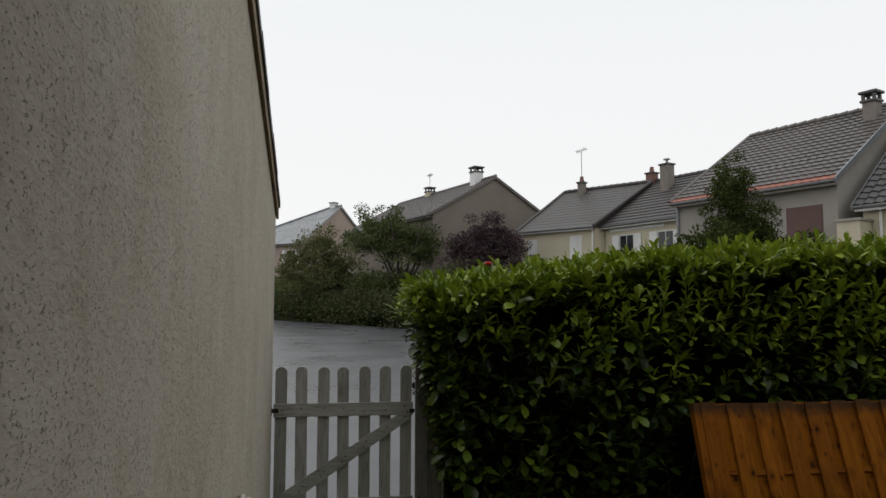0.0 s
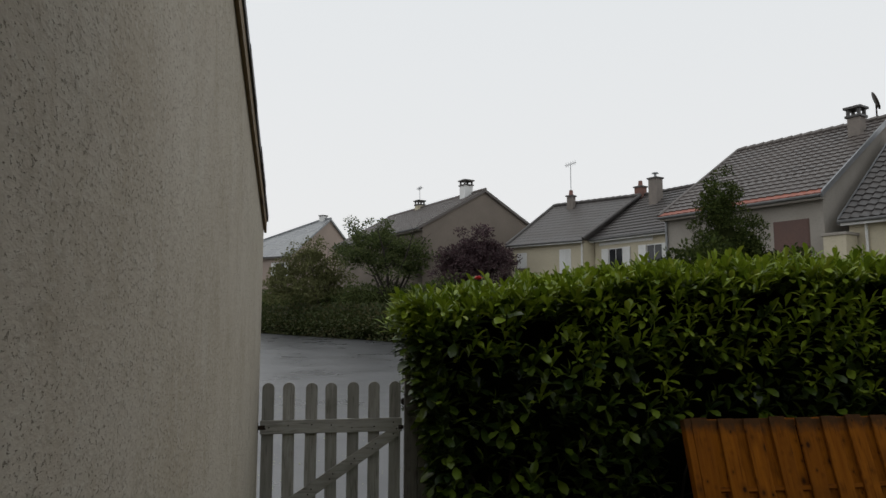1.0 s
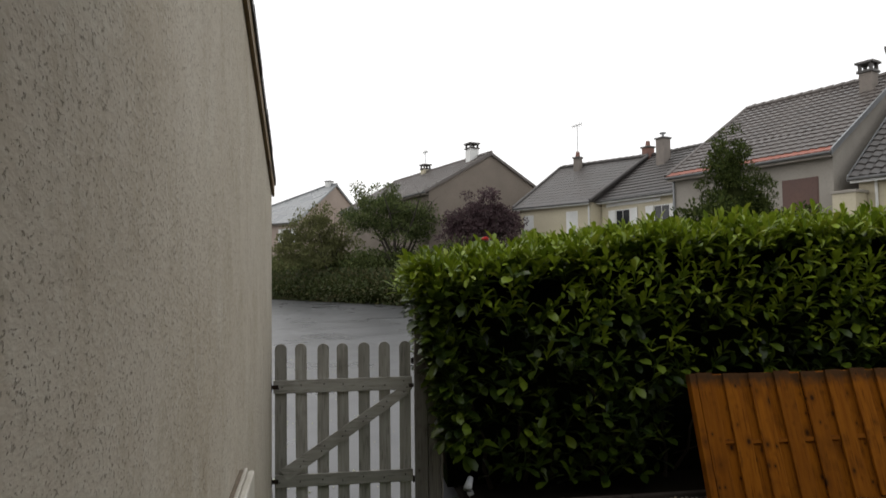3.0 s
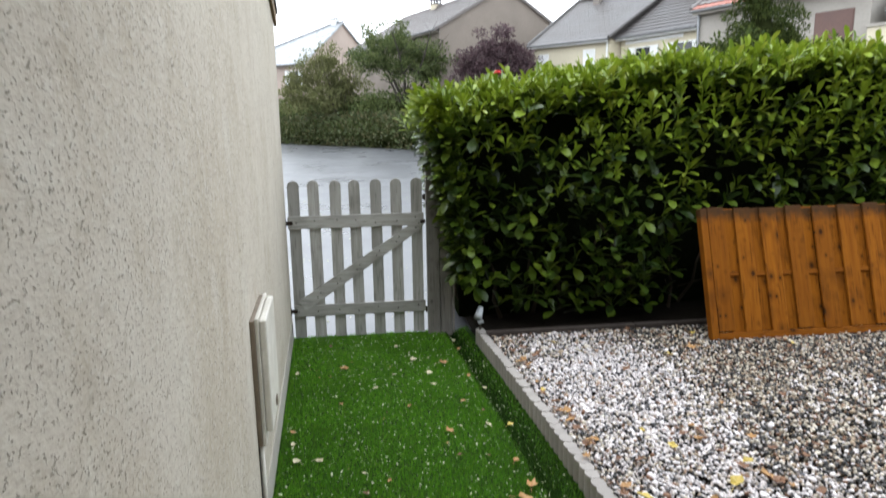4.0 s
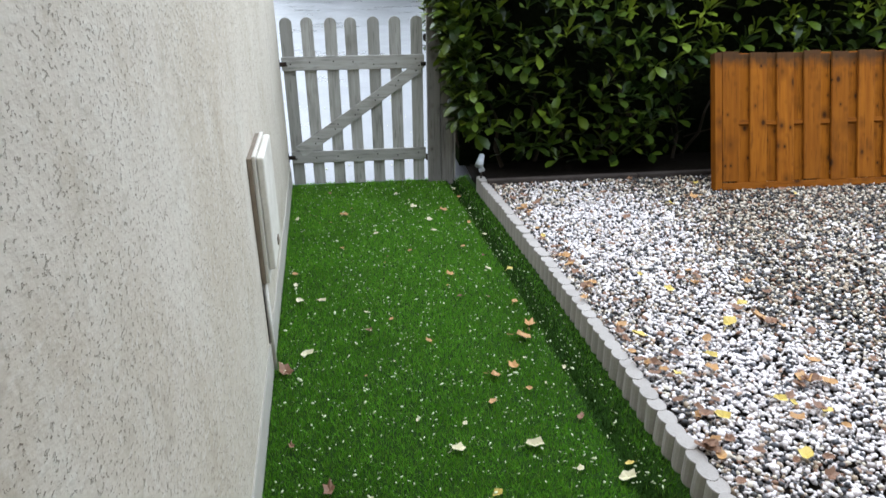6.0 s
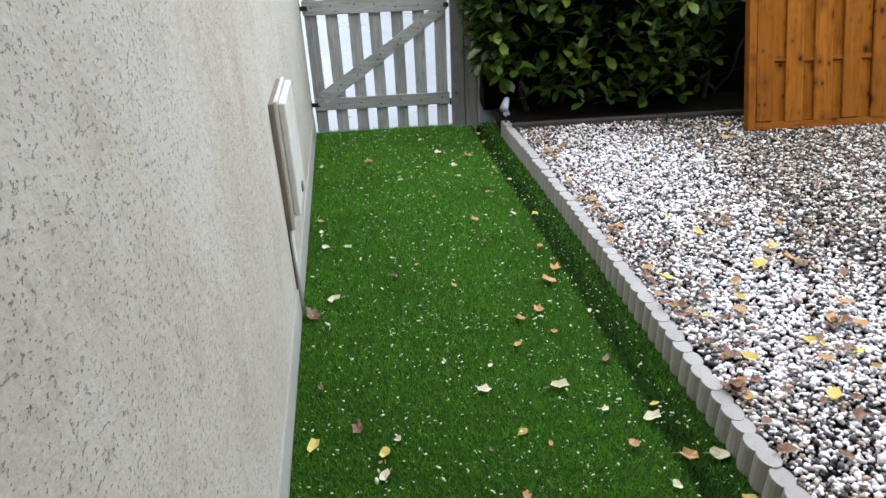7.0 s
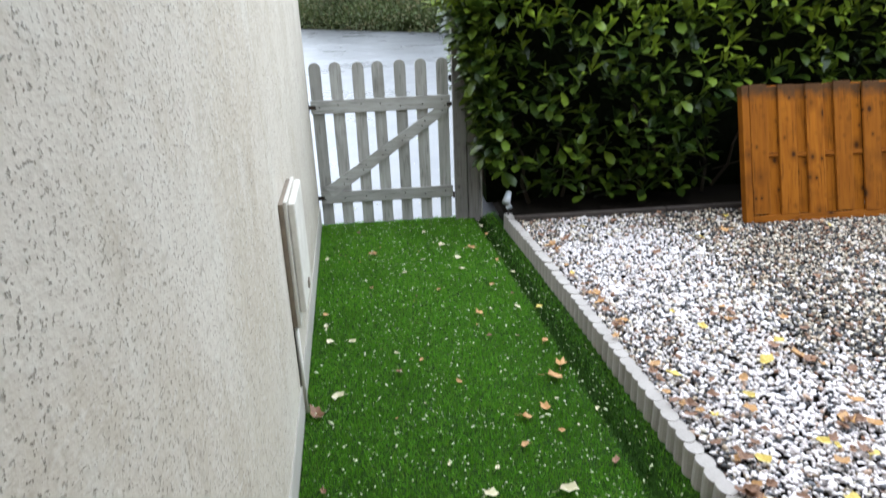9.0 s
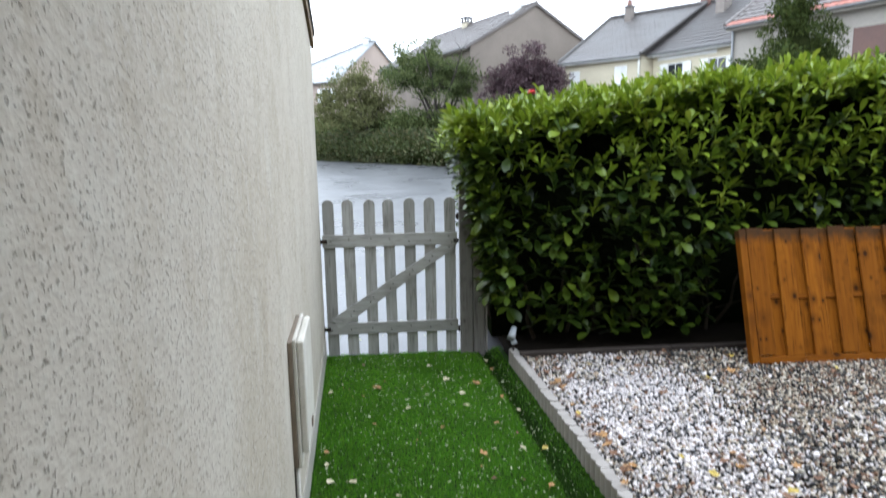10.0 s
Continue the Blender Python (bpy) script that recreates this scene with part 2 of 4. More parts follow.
def thing(name, label, category, m=None, group="", kind=""):
    ob = new(name)
    ob.empty_display_size = 0.1
    if m is not None:
        ob.matrix_world = m
    return tagged(ob, label, category, group, kind)


def box(x0, x1, y0, y1, z0, z1, bevel=0.0, bm=None):
    bm = bm or bmesh.new()
    made = bmesh.ops.create_cube(bm, size=1, matrix=Matrix.Translation(((x0 + x1) / 2, (y0 + y1) / 2, (z0 + z1) / 2)) @ Matrix.Diagonal((x1 - x0, y1 - y0, z1 - z0, 1)))
    if bevel:
        edges = {e for v in made["verts"] for e in v.link_edges}
        bmesh.ops.bevel(bm, geom=list(edges), offset=bevel, segments=2, affect="EDGES", profile=0.5)
    return bm


def prism(outline, offset, bm=None):
    """A flat outline of 3D points, pushed along offset to give it thickness."""
    bm = bm or bmesh.new()
    a = [bm.verts.new(p) for p in outline]
    b = [bm.verts.new(Vector(p) + Vector(offset)) for p in outline]
    bm.faces.new(a)
    bm.faces.new(b[::-1])
    for i in range(len(a)):
        j = (i + 1) % len(a)
        bm.faces.new((a[i], b[i], b[j], a[j]))
    return bm


def rod(p, q, r0, r1=None, sides=7, bm=None):
    bm = bm or bmesh.new()
    p, q = Vector(p), Vector(q)
    m = Matrix.Translation((p + q) / 2) @ (q - p).to_track_quat("Z", "Y").to_matrix().to_4x4()
    bmesh.ops.create_cone(bm, cap_ends=True, segments=sides, radius1=r0, radius2=r0 if r1 is None else r1, depth=(q - p).length, matrix=m)
    return bm


def turns(ax, ay, az):
    """Rotation matrices Rz @ Ry @ Rx for arrays of angles in radians."""
    cx, sx, cy, sy, cz, sz = np.cos(ax), np.sin(ax), np.cos(ay), np.sin(ay), np.cos(az), np.sin(az)
    r = np.empty((len(ax), 3, 3))
    r[:, 0] = np.stack([cz * cy, cz * sy * sx - sz * cx, cz * sy * cx + sz * sx], 1)
    r[:, 1] = np.stack([sz * cy, sz * sy * sx + cz * cx, sz * sy * cx - cz * sx], 1)
    r[:, 2] = np.stack([-sy, cy * sx, cy * cx], 1)
    return r


def facing(way, spin):
    """Rotations that carry +Y to the given directions, turned about them by spin."""
    y = way / np.linalg.norm(way, axis=1, keepdims=True)
    up = np.where(np.abs(y[:, 2:3]) > 0.95, np.array([[1.0, 0, 0]]), np.array([[0, 0, 1.0]]))
    x = np.cross(y, up)
    x /= np.linalg.norm(x, axis=1, keepdims=True)
    z = np.cross(x, y)
    c, s = np.cos(spin)[:, None], np.sin(spin)[:, None]
    return np.stack([x * c + z * s, y, z * c - x * s], 2)


def scatter(name, verts, faces, places, rot, size, mat, parent=None, smooth=True):
    """Many copies of one small form, joined into one mesh. size: one number or three a copy."""
    v = np.asarray(verts, float)
    size = np.asarray(size, float)
    size = size[:, None, None] if size.ndim == 1 else size[:, None, :]
    pts = np.einsum("nij,nkj->nki", rot, v[None] * size) + places[:, None, :]
    n, k = len(places), len(v)
    me = bpy.data.meshes.new(name)
    base = np.arange(n) * k
    groups = [(np.array(f)[None, :] + base[:, None]) for f in faces]
    me.from_pydata(pts.reshape(-1, 3).tolist(), [], [row for g in groups for row in g.tolist()])
    me.materials.append(mat)
    if smooth:
        me.shade_smooth()
    ob = new(name, me)
    ob.parent = parent
    return ob


# a broad evergreen leaf, one long, folded along its rib and bent down at the tip
LEAF_V = [(0, 0, 0), (0, 0.26, 0.0), (0, 0.55, -0.005), (0, 0.82, -0.05), (0, 1, -0.11),
          (-0.115, 0.24, 0.04), (-0.225, 0.54, 0.07), (-0.205, 0.82, 0.0), (0.115, 0.24, 0.04), (0.225, 0.54, 0.07), (0.205, 0.82, 0.0)]
LEAF_F = [(0, 1, 5), (1, 2, 6, 5), (2, 3, 7, 6), (3, 4, 7), (0, 8, 1), (1, 8, 9, 2), (2, 9, 10, 3), (3, 10, 4)]
# a small leaf for crowns seen from afar
SMALL_V = [(0, 0, 0), (-0.3, 0.5, 0.08), (0, 1, -0.05), (0.3, 0.5, 0.08)]
SMALL_F = [(0, 1, 2), (0, 2, 3)]
rng = np.random.default_rng(7)


def in_blobs(blobs, n, shell=0.55, gaps=0.0, gap_scale=1.0):
    """Points and outward ways in a union of ellipsoids (centre, radii), more of them near the skin, with gaps."""
    vol = np.array([b[3] * b[4] * b[5] for b in blobs]) ** 0.8
    pick = rng.choice(len(blobs), n, p=vol / vol.sum())
    b = np.array(blobs)[pick]
    d = rng.normal(size=(n, 3))
    d /= np.linalg.norm(d, axis=1, keepdims=True)
    r = shell + (1.05 - shell) * rng.random(n) ** 0.6
    p = b[:, :3] + d * b[:, 3:] * r[:, None]
    if gaps:
        keep = np.array([noise.noise(Vector(q) * gap_scale) for q in p]) > gaps - 0.5
        p, d = p[keep], d[keep]
    return p, d


def crown(name, blobs, n, size, mat, parent, shell=0.5, gaps=0.35, gap_scale=1.0, droop=0.0, kind=""):
    p, d = in_blobs(blobs, n, shell, gaps, gap_scale)
    d = d + rng.normal(size=d.shape) * 0.6 + np.array([0, 0, 0.25 - droop])
    ob = scatter(name, SMALL_V, SMALL_F, p, facing(d, rng.random(len(p)) * 6.28), size * (0.6 + 0.8 * rng.random(len(p))), mat, parent)
    return tagged(ob, kind=kind)


# ---- setting ----
def wall_x(y):
    return -0.100 - 0.055 * y


def kerb_x(y):
    return 1.062 - 0.0199 * y - 0.0076 * y * y


def build_setting():
    bm = bmesh.new()
    bmesh.ops.create_grid(bm, x_segments=60, y_segments=60, size=900)
    for v in bm.verts:
        v.co.z = -0.085
    tagged(part("ground", bm, M_GROUND), "damp dark green and brown open ground", "ground", kind="structure")

    edge = [(-45, 3.945), (14, 3.945), (10, 21.8), (2.2, 36.2), (-5.4, 50), (-16, 70), (-45, 90)]
    bm = prism([(x, y, -0.080) for x, y in edge], (0, 0, 0.072))
    tagged(part("road", bm, M_ROAD), "wide wet grey asphalt road with rain film", "road", kind="structure")

    # the house beside the path: gable wall with its verge falling towards the gate
    ya, yb, yr, ze, zr = 3.93, -7.0, -1.5, 2.10, 3.65
    outline = [(wall_x(y), y, z) for y, z in ((ya, -0.1), (ya, ze), (yr, zr), (yb, ze), (yb, -0.1))]
    tagged(part("wall_house", prism(outline, (-0.35, 0, 0)), M_WALL), "cream scratched-render gable wall with vertical pits and streaks", "wall", kind="structure")
    bm = prism([(wall_x(ya) - 0.353, ya, -0.1), (wall_x(ya) - 7, ya, -0.1), (wall_x(ya) - 7, ya, ze - 0.1), (wall_x(ya) - 0.353, ya, ze - 0.1)], (0, -0.3, 0))
    tagged(part("wall_house_front", bm, M_WALL), "cream rendered house wall facing the road", "wall", kind="structure")
    bm = prism([(wall_x(y) + 0.005, y, z) for y, z in ((ya - 0.01, 0.0), (ya - 0.01, 0.13), (-1.55, 0.11), (-1.55, 0.0))], (-0.05, 0, 0))
    tagged(part("plinth", bm, M_PLINTH), "smooth grey-white plinth band at the wall foot", "plinth", kind="structure")
    roof = thing("roof", "dark slate roof edge over a brown verge board", "roof", kind="structure")
    k = (zr - ze) / (ya - yr)
    yo = ya + 0.02

    def strip(name, mat, over, z_low, z_high, depth, y0, y1, label=""):
        pts = [(y0, z_low), (y1, z_low), (y1, z_high), (y0, z_high)]
        return part(name, prism([(wall_x(y) + over, y, ze + k * (ya - y) + z) for y, z in pts], (-depth, 0, 0)), mat, roof, label)

    strip("verge_board", M_FASCIA, 0.018, -0.035, 0.045, 0.016, yo, yr, "brown wooden verge board")
    strip("roof_slope", M_SLATE, 0.020, 0.047, 0.085, 7.2, yo + 0.02, yr)
    n = 13
    for i in range(n):
        a, b = yo + 0.03 + (yr - yo) * i / n, yo + 0.03 + (yr - yo) * (i + 1.08) / n
        strip("slate", M_SLATE, 0.026 + 0.003 * (i % 2), 0.052, 0.094 + 0.004 * (i % 3), 0.30, a, b)
    bm = prism([(wall_x(y) + 0.02, y, z) for y, z in ((yr, zr + 0.047), (yb, ze + 0.047), (yb, ze + 0.09), (yr, zr + 0.09))], (-7.2, 0, 0))
    part("back_slope", bm, M_SLATE, roof)
    # unseen wing added behind the viewer: closes the yard, its low eave shades it
    bm = box(wall_x(-1.05) + 0.004, 9, -1.40, -1.05, -0.1, 2.78)
    tagged(part("unseen_wing_wall", bm, M_WALL), "unseen cream rendered wall added to close the yard and block light", "wall", kind="structure")
    x0 = wall_x(-1.4) + 0.01
    bm = prism([(x0, 0.26, 2.42), (x0, -5.0, 5.7), (x0, -5.2, 5.6), (x0, -1.2, 2.79), (x0, 0.22, 2.36)], (9.2, 0, 0))
    tagged(part("wing_roof", bm, M_SLATE), "unseen dark slate roof and eave added to shade the near yard", "roof", kind="structure")

    # turf strip, its turned-up margin and the bed of the gravel
    bm = bmesh.new()
    cols = [(wall_x, 0.006, 0.0), (kerb_x, -0.128, 0.0), (kerb_x, -0.112, -0.050), (kerb_x, -0.088, -0.046), (kerb_x, -0.045, -0.008), (kerb_x, 0.03, 0.026)]
    ys = [-3 + i * 6.93 / 40 for i in range(41)]
    rows = [[bm.verts.new((f(y) + o, y, z)) for f, o, z in cols] for y in ys]
    for a, b in zip(rows, rows[1:]):
        for i in range(len(cols) - 1):
            bm.faces.new((a[i], a[i + 1], b[i + 1], b[i]))
    geo = bmesh.ops.extrude_face_region(bm, geom=bm.faces[:])
    for v in geo["geom"]:
        if isinstance(v, bmesh.types.BMVert):
            v.co.z -= 0.02
    turf = tagged(part("artificial_lawn", bm, M_TURF), "bright green artificial turf strip turned up at the edging", "lawn", kind="structure")
    n = 185000
    y = -0.6 + 4.54 * rng.random(n) ** 1.15
    w = rng.random(n)
    lo, hi = wall_x(y) + 0.008, kerb_x(y) + 0.004
    x = lo + (hi - lo) * w
    o = x - kerb_x(y)
    z = np.interp(o, [-0.128, -0.112, -0.088, -0.045, 0.03], [0, -0.050, -0.046, -0.008, 0.026])
    seam = (np.abs(x - (0.80 - 0.055 * y)) < 0.003) & (y < 0.98)
    keep = ~seam & ~((o > -0.127) & (o < -0.100))
    p = np.stack([x, y, z], 1)[keep]
    k = len(p)
    blade = [(-0.0011, 0, 0), (0.0011, 0, 0), (0.0004, 0.006, 0.017)]
    rot, size = turns(rng.normal(0, 0.35, k), rng.normal(0, 0.3, k), rng.random(k) * 6.28), 0.75 + 0.5 * rng.random(k)
    # the crease's shade beside the edging is put into darker blade colours
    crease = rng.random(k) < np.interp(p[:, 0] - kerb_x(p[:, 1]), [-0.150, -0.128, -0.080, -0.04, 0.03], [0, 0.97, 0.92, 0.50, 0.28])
    for pick, mat in ((~crease, M_BLADE), (crease, M_BLADE_SHADE)):
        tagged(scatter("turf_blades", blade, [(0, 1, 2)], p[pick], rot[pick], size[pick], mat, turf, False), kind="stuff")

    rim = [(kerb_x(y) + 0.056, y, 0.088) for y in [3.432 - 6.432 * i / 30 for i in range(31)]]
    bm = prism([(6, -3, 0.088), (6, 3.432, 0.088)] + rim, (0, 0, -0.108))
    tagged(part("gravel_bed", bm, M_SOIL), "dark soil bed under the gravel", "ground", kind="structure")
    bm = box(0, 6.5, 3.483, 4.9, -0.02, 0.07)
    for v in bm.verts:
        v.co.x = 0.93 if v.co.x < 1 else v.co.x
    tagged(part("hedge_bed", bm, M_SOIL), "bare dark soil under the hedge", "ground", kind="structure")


def pebble_form(seed):
    bm = bmesh.new()
    bmesh.ops.create_icosphere(bm, subdivisions=1, radius=1)
    r = random.Random(seed)
    v = [(a.co.x * r.uniform(0.8, 1.15), a.co.y * r.uniform(0.75, 1.1), a.co.z * r.uniform(0.6, 0.85)) for a in bm.verts]
    f = [tuple(a.index for a in face.verts) for face in bm.faces]
    bm.free()
    return v, f


def build_gravel():
    n = 116000
    y = -0.3 + 3.73 * rng.random(n)
    x0 = kerb_x(y) + 0.066
    x = x0 + (4.6 - x0) * rng.random(n) ** 1.15
    z = 0.088 + 0.022 * rng.random(n)
    v, f = pebble_form(3)
    s = 0.0067 * np.exp(rng.normal(0, 0.28, n))
    size = np.stack([s * rng.uniform(0.9, 1.5, n), s, s * rng.uniform(0.7, 1, n)], 1)
    rot = turns(rng.normal(0, 0.4, n), rng.normal(0, 0.4, n), rng.random(n) * 6.28)
    place = np.stack([x, y, z], 1)
    # leaf mould and dark stones gather towards the hedge, white stones along the edging
    patch = np.array([noise.noise(Vector((a * 1.6, q * 1.6, 0.4))) + 0.5 * noise.noise(Vector((a * 5, q * 5, 2.4))) for a, q in zip(x, y)])
    share = np.interp(x - x0, [0, 0.06, 0.18, 0.5, 0.95, 2.2], [0.42, 0.28, 0.06, 0.11, 0.68, 0.97]) + 0.10 * (y - 1.2) + 0.4 * np.clip(y - 2.9, 0, 1) + 0.40 * patch
    share = np.clip(share, 0.03, 0.97)
    dark = rng.random(n) < share
    for pick, mat, label in ((~dark, M_PEBBLE, "white and grey pebble gravel, wet"), (dark, M_PEBBLE_DARK, "dark and brown pebbles mixed into the gravel")):
        ob = scatter("gravel", v, f, place[pick], rot[pick], size[pick], mat)
        tagged(ob, label, "gravel", kind="stuff")


def build_edging():
    edge = thing("lawn_edging", "pale concrete log-roll edging between turf and gravel", "edging", kind="structure")
    bm = bmesh.new()
    ring = [(0.0285 * math.cos(a), 0.0385 * math.sin(a)) for a in [i * math.pi / 8 for i in range(16)]]
    low = [bm.verts.new((x, y, 0)) for x, y in ring]
    high = [bm.verts.new((x, y, 0.108)) for x, y in ring]
    top = [bm.verts.new((x * 0.96, y * 0.96, 0.112)) for x, y in ring]
    for a, b in ((low, high), (high, top)):
        for i in range(len(ring)):
            j = (i + 1) % len(ring)
            bm.faces.new((a[i], a[j], b[j], b[i]))
    bm.faces.new(top)
    first = part("edging_log", bm, M_KERB, edge)
    y = -0.9
    first.matrix_basis = pose(kerb_x(y) + 0.034, y, 0, 0, 0, 3.15)
    while y < 3.55:
        y += 0.0595
        shared("edging_log", first.data, edge, pose(kerb_x(y) + 0.031 + random.uniform(-0.002, 0.002), y, random.uniform(-0.004, 0.002), random.uniform(-2.5, 2.5), random.uniform(-1, 1), 2.4 + 0.87 * y))
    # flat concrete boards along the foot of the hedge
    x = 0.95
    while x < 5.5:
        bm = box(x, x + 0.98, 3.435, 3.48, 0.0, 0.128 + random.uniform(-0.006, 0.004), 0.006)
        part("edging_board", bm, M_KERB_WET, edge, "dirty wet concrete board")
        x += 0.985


build_setting()
build_gravel()
build_edging()


# ---- gate and fence ----
GATE_Y = 3.90


def picket(x, mat=M_GATE):
    bm = bmesh.new()
    w, t, top, low = 0.0375, 0.019, 1.085, 0.012
    pts = [(-w, low), (w, low), (w, top - 0.035)] + [(w * math.cos(a), top - 0.035 + 0.035 * math.sin(a)) for a in [i * math.pi / 8 for i in range(1, 8)]] + [(-w, top - 0.035)]
    prism([(px, 0, pz) for px, pz in pts], (0, t, 0), bm)
    return bm


def build_gate():
    gate = thing("picket_gate", "weathered grey wooden picket gate with a diagonal brace, closed", "gate", pose(0, GATE_Y, 0))
    first = part("picket", picket(0), M_GATE, gate)
    first.matrix_basis = pose(-0.256, 0, 0)
    for i in range(1, 7):
        shared("picket", first.data, gate, pose(-0.256 + 0.135 * i, 0.001 * (i % 3), random.uniform(-0.004, 0.004), 0, random.uniform(-0.4, 0.4), 0))
    upper = part("rail", box(-0.300, 0.602, -0.022, -0.001, 0.766, 0.852, 0.003), M_RAIL, gate)
    lower = part("rail", box(-0.292, 0.602, -0.022, -0.001, 0.163, 0.243, 0.003), M_RAIL, gate)
    a, b = Vector((-0.235, 0, 0.240)), Vector((0.560, 0, 0.775))
    side = (b - a).normalized().cross(Vector((0, 1, 0))) * 0.042
    bm = prism([a - side, b - side, b + side * 0.9 + Vector((0.02, 0, 0)), a + side], (0, 0.021, 0))
    bmesh.ops.translate(bm, verts=bm.verts, vec=(0, -0.0225, 0))
    brace = part("brace", bm, M_RAIL, gate)
    nail = part("nail", rod((0, -0.0035, 0), (0, 0.004, 0), 0.0048, sides=8), M_BLACK, upper)
    nail.matrix_basis = pose(-0.268, -0.022, 0.80)
    for i in range(7):
        x = -0.256 + 0.135 * i
        for owner, z in ((upper, 0.81 + random.uniform(-0.015, 0.015)), (lower, 0.20 + random.uniform(-0.012, 0.012))):
            shared("nail", nail.data, owner, pose(x + random.uniform(-0.012, 0.012), -0.022, z))
        f = (x - a.x) / (b.x - a.x)
        if 0 <= f <= 1:
            shared("nail", nail.data, brace, pose(x + 0.012, -0.023, a.z + (b.z - a.z) * f + 0.012))
            shared("nail", nail.data, brace, pose(x - 0.008, -0.023, a.z + (b.z - a.z) * f - 0.02))
    for z in (0.809, 0.205):
        bm = box(-0.345, -0.268, -0.028, -0.0225, z - 0.014, z + 0.014, 0.002)
        rod((-0.318, -0.028, z - 0.03), (-0.318, -0.028, z + 0.03), 0.009, bm=bm)
        part("hinge", bm, M_BLACK, gate, "black iron strap hinge")
    bm = box(0.578, 0.612, -0.028, -0.0225, 0.780, 0.806, 0.003)
    rod((0.590, -0.026, 0.793), (0.590, -0.042, 0.793), 0.006, bm=bm)
    part("latch", bm, M_BLACK, gate, "dark iron latch with rust stain")
    for z in (0.955, 0.175):
        bm = box(0.596, 0.613, -0.012, -0.004, z - 0.016, z + 0.016, 0.002)
        rod((0.609, -0.012, z - 0.022), (0.609, -0.012, z + 0.022), 0.006, bm=bm)
        part("catch", bm, M_BLACK, gate, "small black iron catch")

    post = thing("gate_post", "dark weathered double-board wooden gate post", "post", pose(0, GATE_Y, 0))
    part("post_board", box(0.618, 0.702, -0.03, 0.03, -0.02, 1.32, 0.004), M_POST, post)
    part("post_board", box(0.706, 0.786, -0.025, 0.03, -0.02, 1.30, 0.004), M_POST, post)
    # pale strip stands in for light showing through the gap beside the post
    slim = thing("bright_slit", "narrow pale strip standing in for the bright gap beside the gate post", "strip", pose(0, GATE_Y, 0))
    part("strip", box(0.792, 0.804, -0.02, 0.02, 0.0, 1.1, 0.002), M_KERB, slim)


def build_panel():
    """A hit-and-miss fence panel leaning on the hedge."""
    lean = 18.5
    panel = thing("fence_panel", "orange-stained wooden fence panel leaning against the hedge", "fence panel", pose(2.295, 3.125, 0.10, -lean, 0, -0.8))
    w, h = 1.83, 0.825
    part("stile", box(0, 0.045, -0.012, 0.045, 0, h, 0.004), M_ORANGE, panel)
    part("stile", box(w - 0.045, w, -0.012, 0.045, 0, h, 0.004), M_ORANGE, panel)
    part("bottom_rail", box(0.047, w - 0.047, -0.010, 0.045, 0, 0.045, 0.004), M_ORANGE_RAIL, panel)
    part("top_rail", box(0.047, w - 0.047, 0.016, 0.045, h - 0.045, h - 0.002, 0.004), M_ORANGE_RAIL, panel)
    pitch, n = 0.1752, 10
    # proud boards overlap recessed ones; a short batten shows in each recess
    front = part("slat", box(-0.088, 0.018, -0.012, 0.006, 0.047, h, 0.003), M_ORANGE, panel)
    back = part("slat", box(0.010, 0.0960, 0.014, 0.028, 0.047, h - 0.003, 0.003), M_ORANGE, panel)
    batten = part("batten", box(-0.036, 0.031, -0.003, 0.013, 0.392, 0.418, 0.002), M_ORANGE_RAIL, panel)
    for i in range(n):
        x = 0.136 + pitch * i
        m = pose(x, random.uniform(-0.002, 0.002), random.uniform(-0.006, 0.006), 0, random.uniform(-0.25, 0.25), 0)
        k = pose(x + 0.055, 0.002, random.uniform(-0.004, 0.004))
        q = pose(x, random.uniform(-0.001, 0.001), random.uniform(-0.009, 0.001), 0, random.uniform(-0.2, 0.2), 0)
        if i == 0:
            front.matrix_basis, batten.matrix_basis, back.matrix_basis = m, k, q
        else:
            shared("slat", front.data, panel, m)
            shared("slat", back.data, panel, q)
            shared("batten", batten.data, panel, k)


def build_wall_box():
    """Flat white service box on the house wall, lid smaller than its back plate."""
    m = pose(wall_x(1.63), 1.63, 0, 0, 0, 3.15)
    case = thing("wall_box", "dirty white plastic service box fixed to the wall", "wall box", m)
    part("back_plate", box(0, 0.016, 0, 0.36, 0.362, 0.812, 0.003), M_PVC_EDGE, case, "stained back plate with brown edge")
    part("frame", box(0.0165, 0.029, 0.003, 0.357, 0.362, 0.818, 0.003), M_PVC, case)
    part("lid", box(0.0295, 0.054, 0.012, 0.345, 0.41, 0.810, 0.006), M_PVC, case, "white raised lid")
    part("lid_catch", box(0.0545, 0.060, 0.16, 0.20, 0.44, 0.47, 0.002), M_PVC_EDGE, case)
    pipe = thing("cable_conduit", "thin white conduit with a dark joint running down to the turf", "conduit", m)
    part("tube", rod((0.009, 0.02, 0.0), (0.009, 0.02, 0.361), 0.009, sides=10), M_PVC, pipe, smooth=True)
    part("dark_joint", box(0.0, 0.004, 0.002, 0.008, 0.0, 0.361), M_BLACK, pipe)


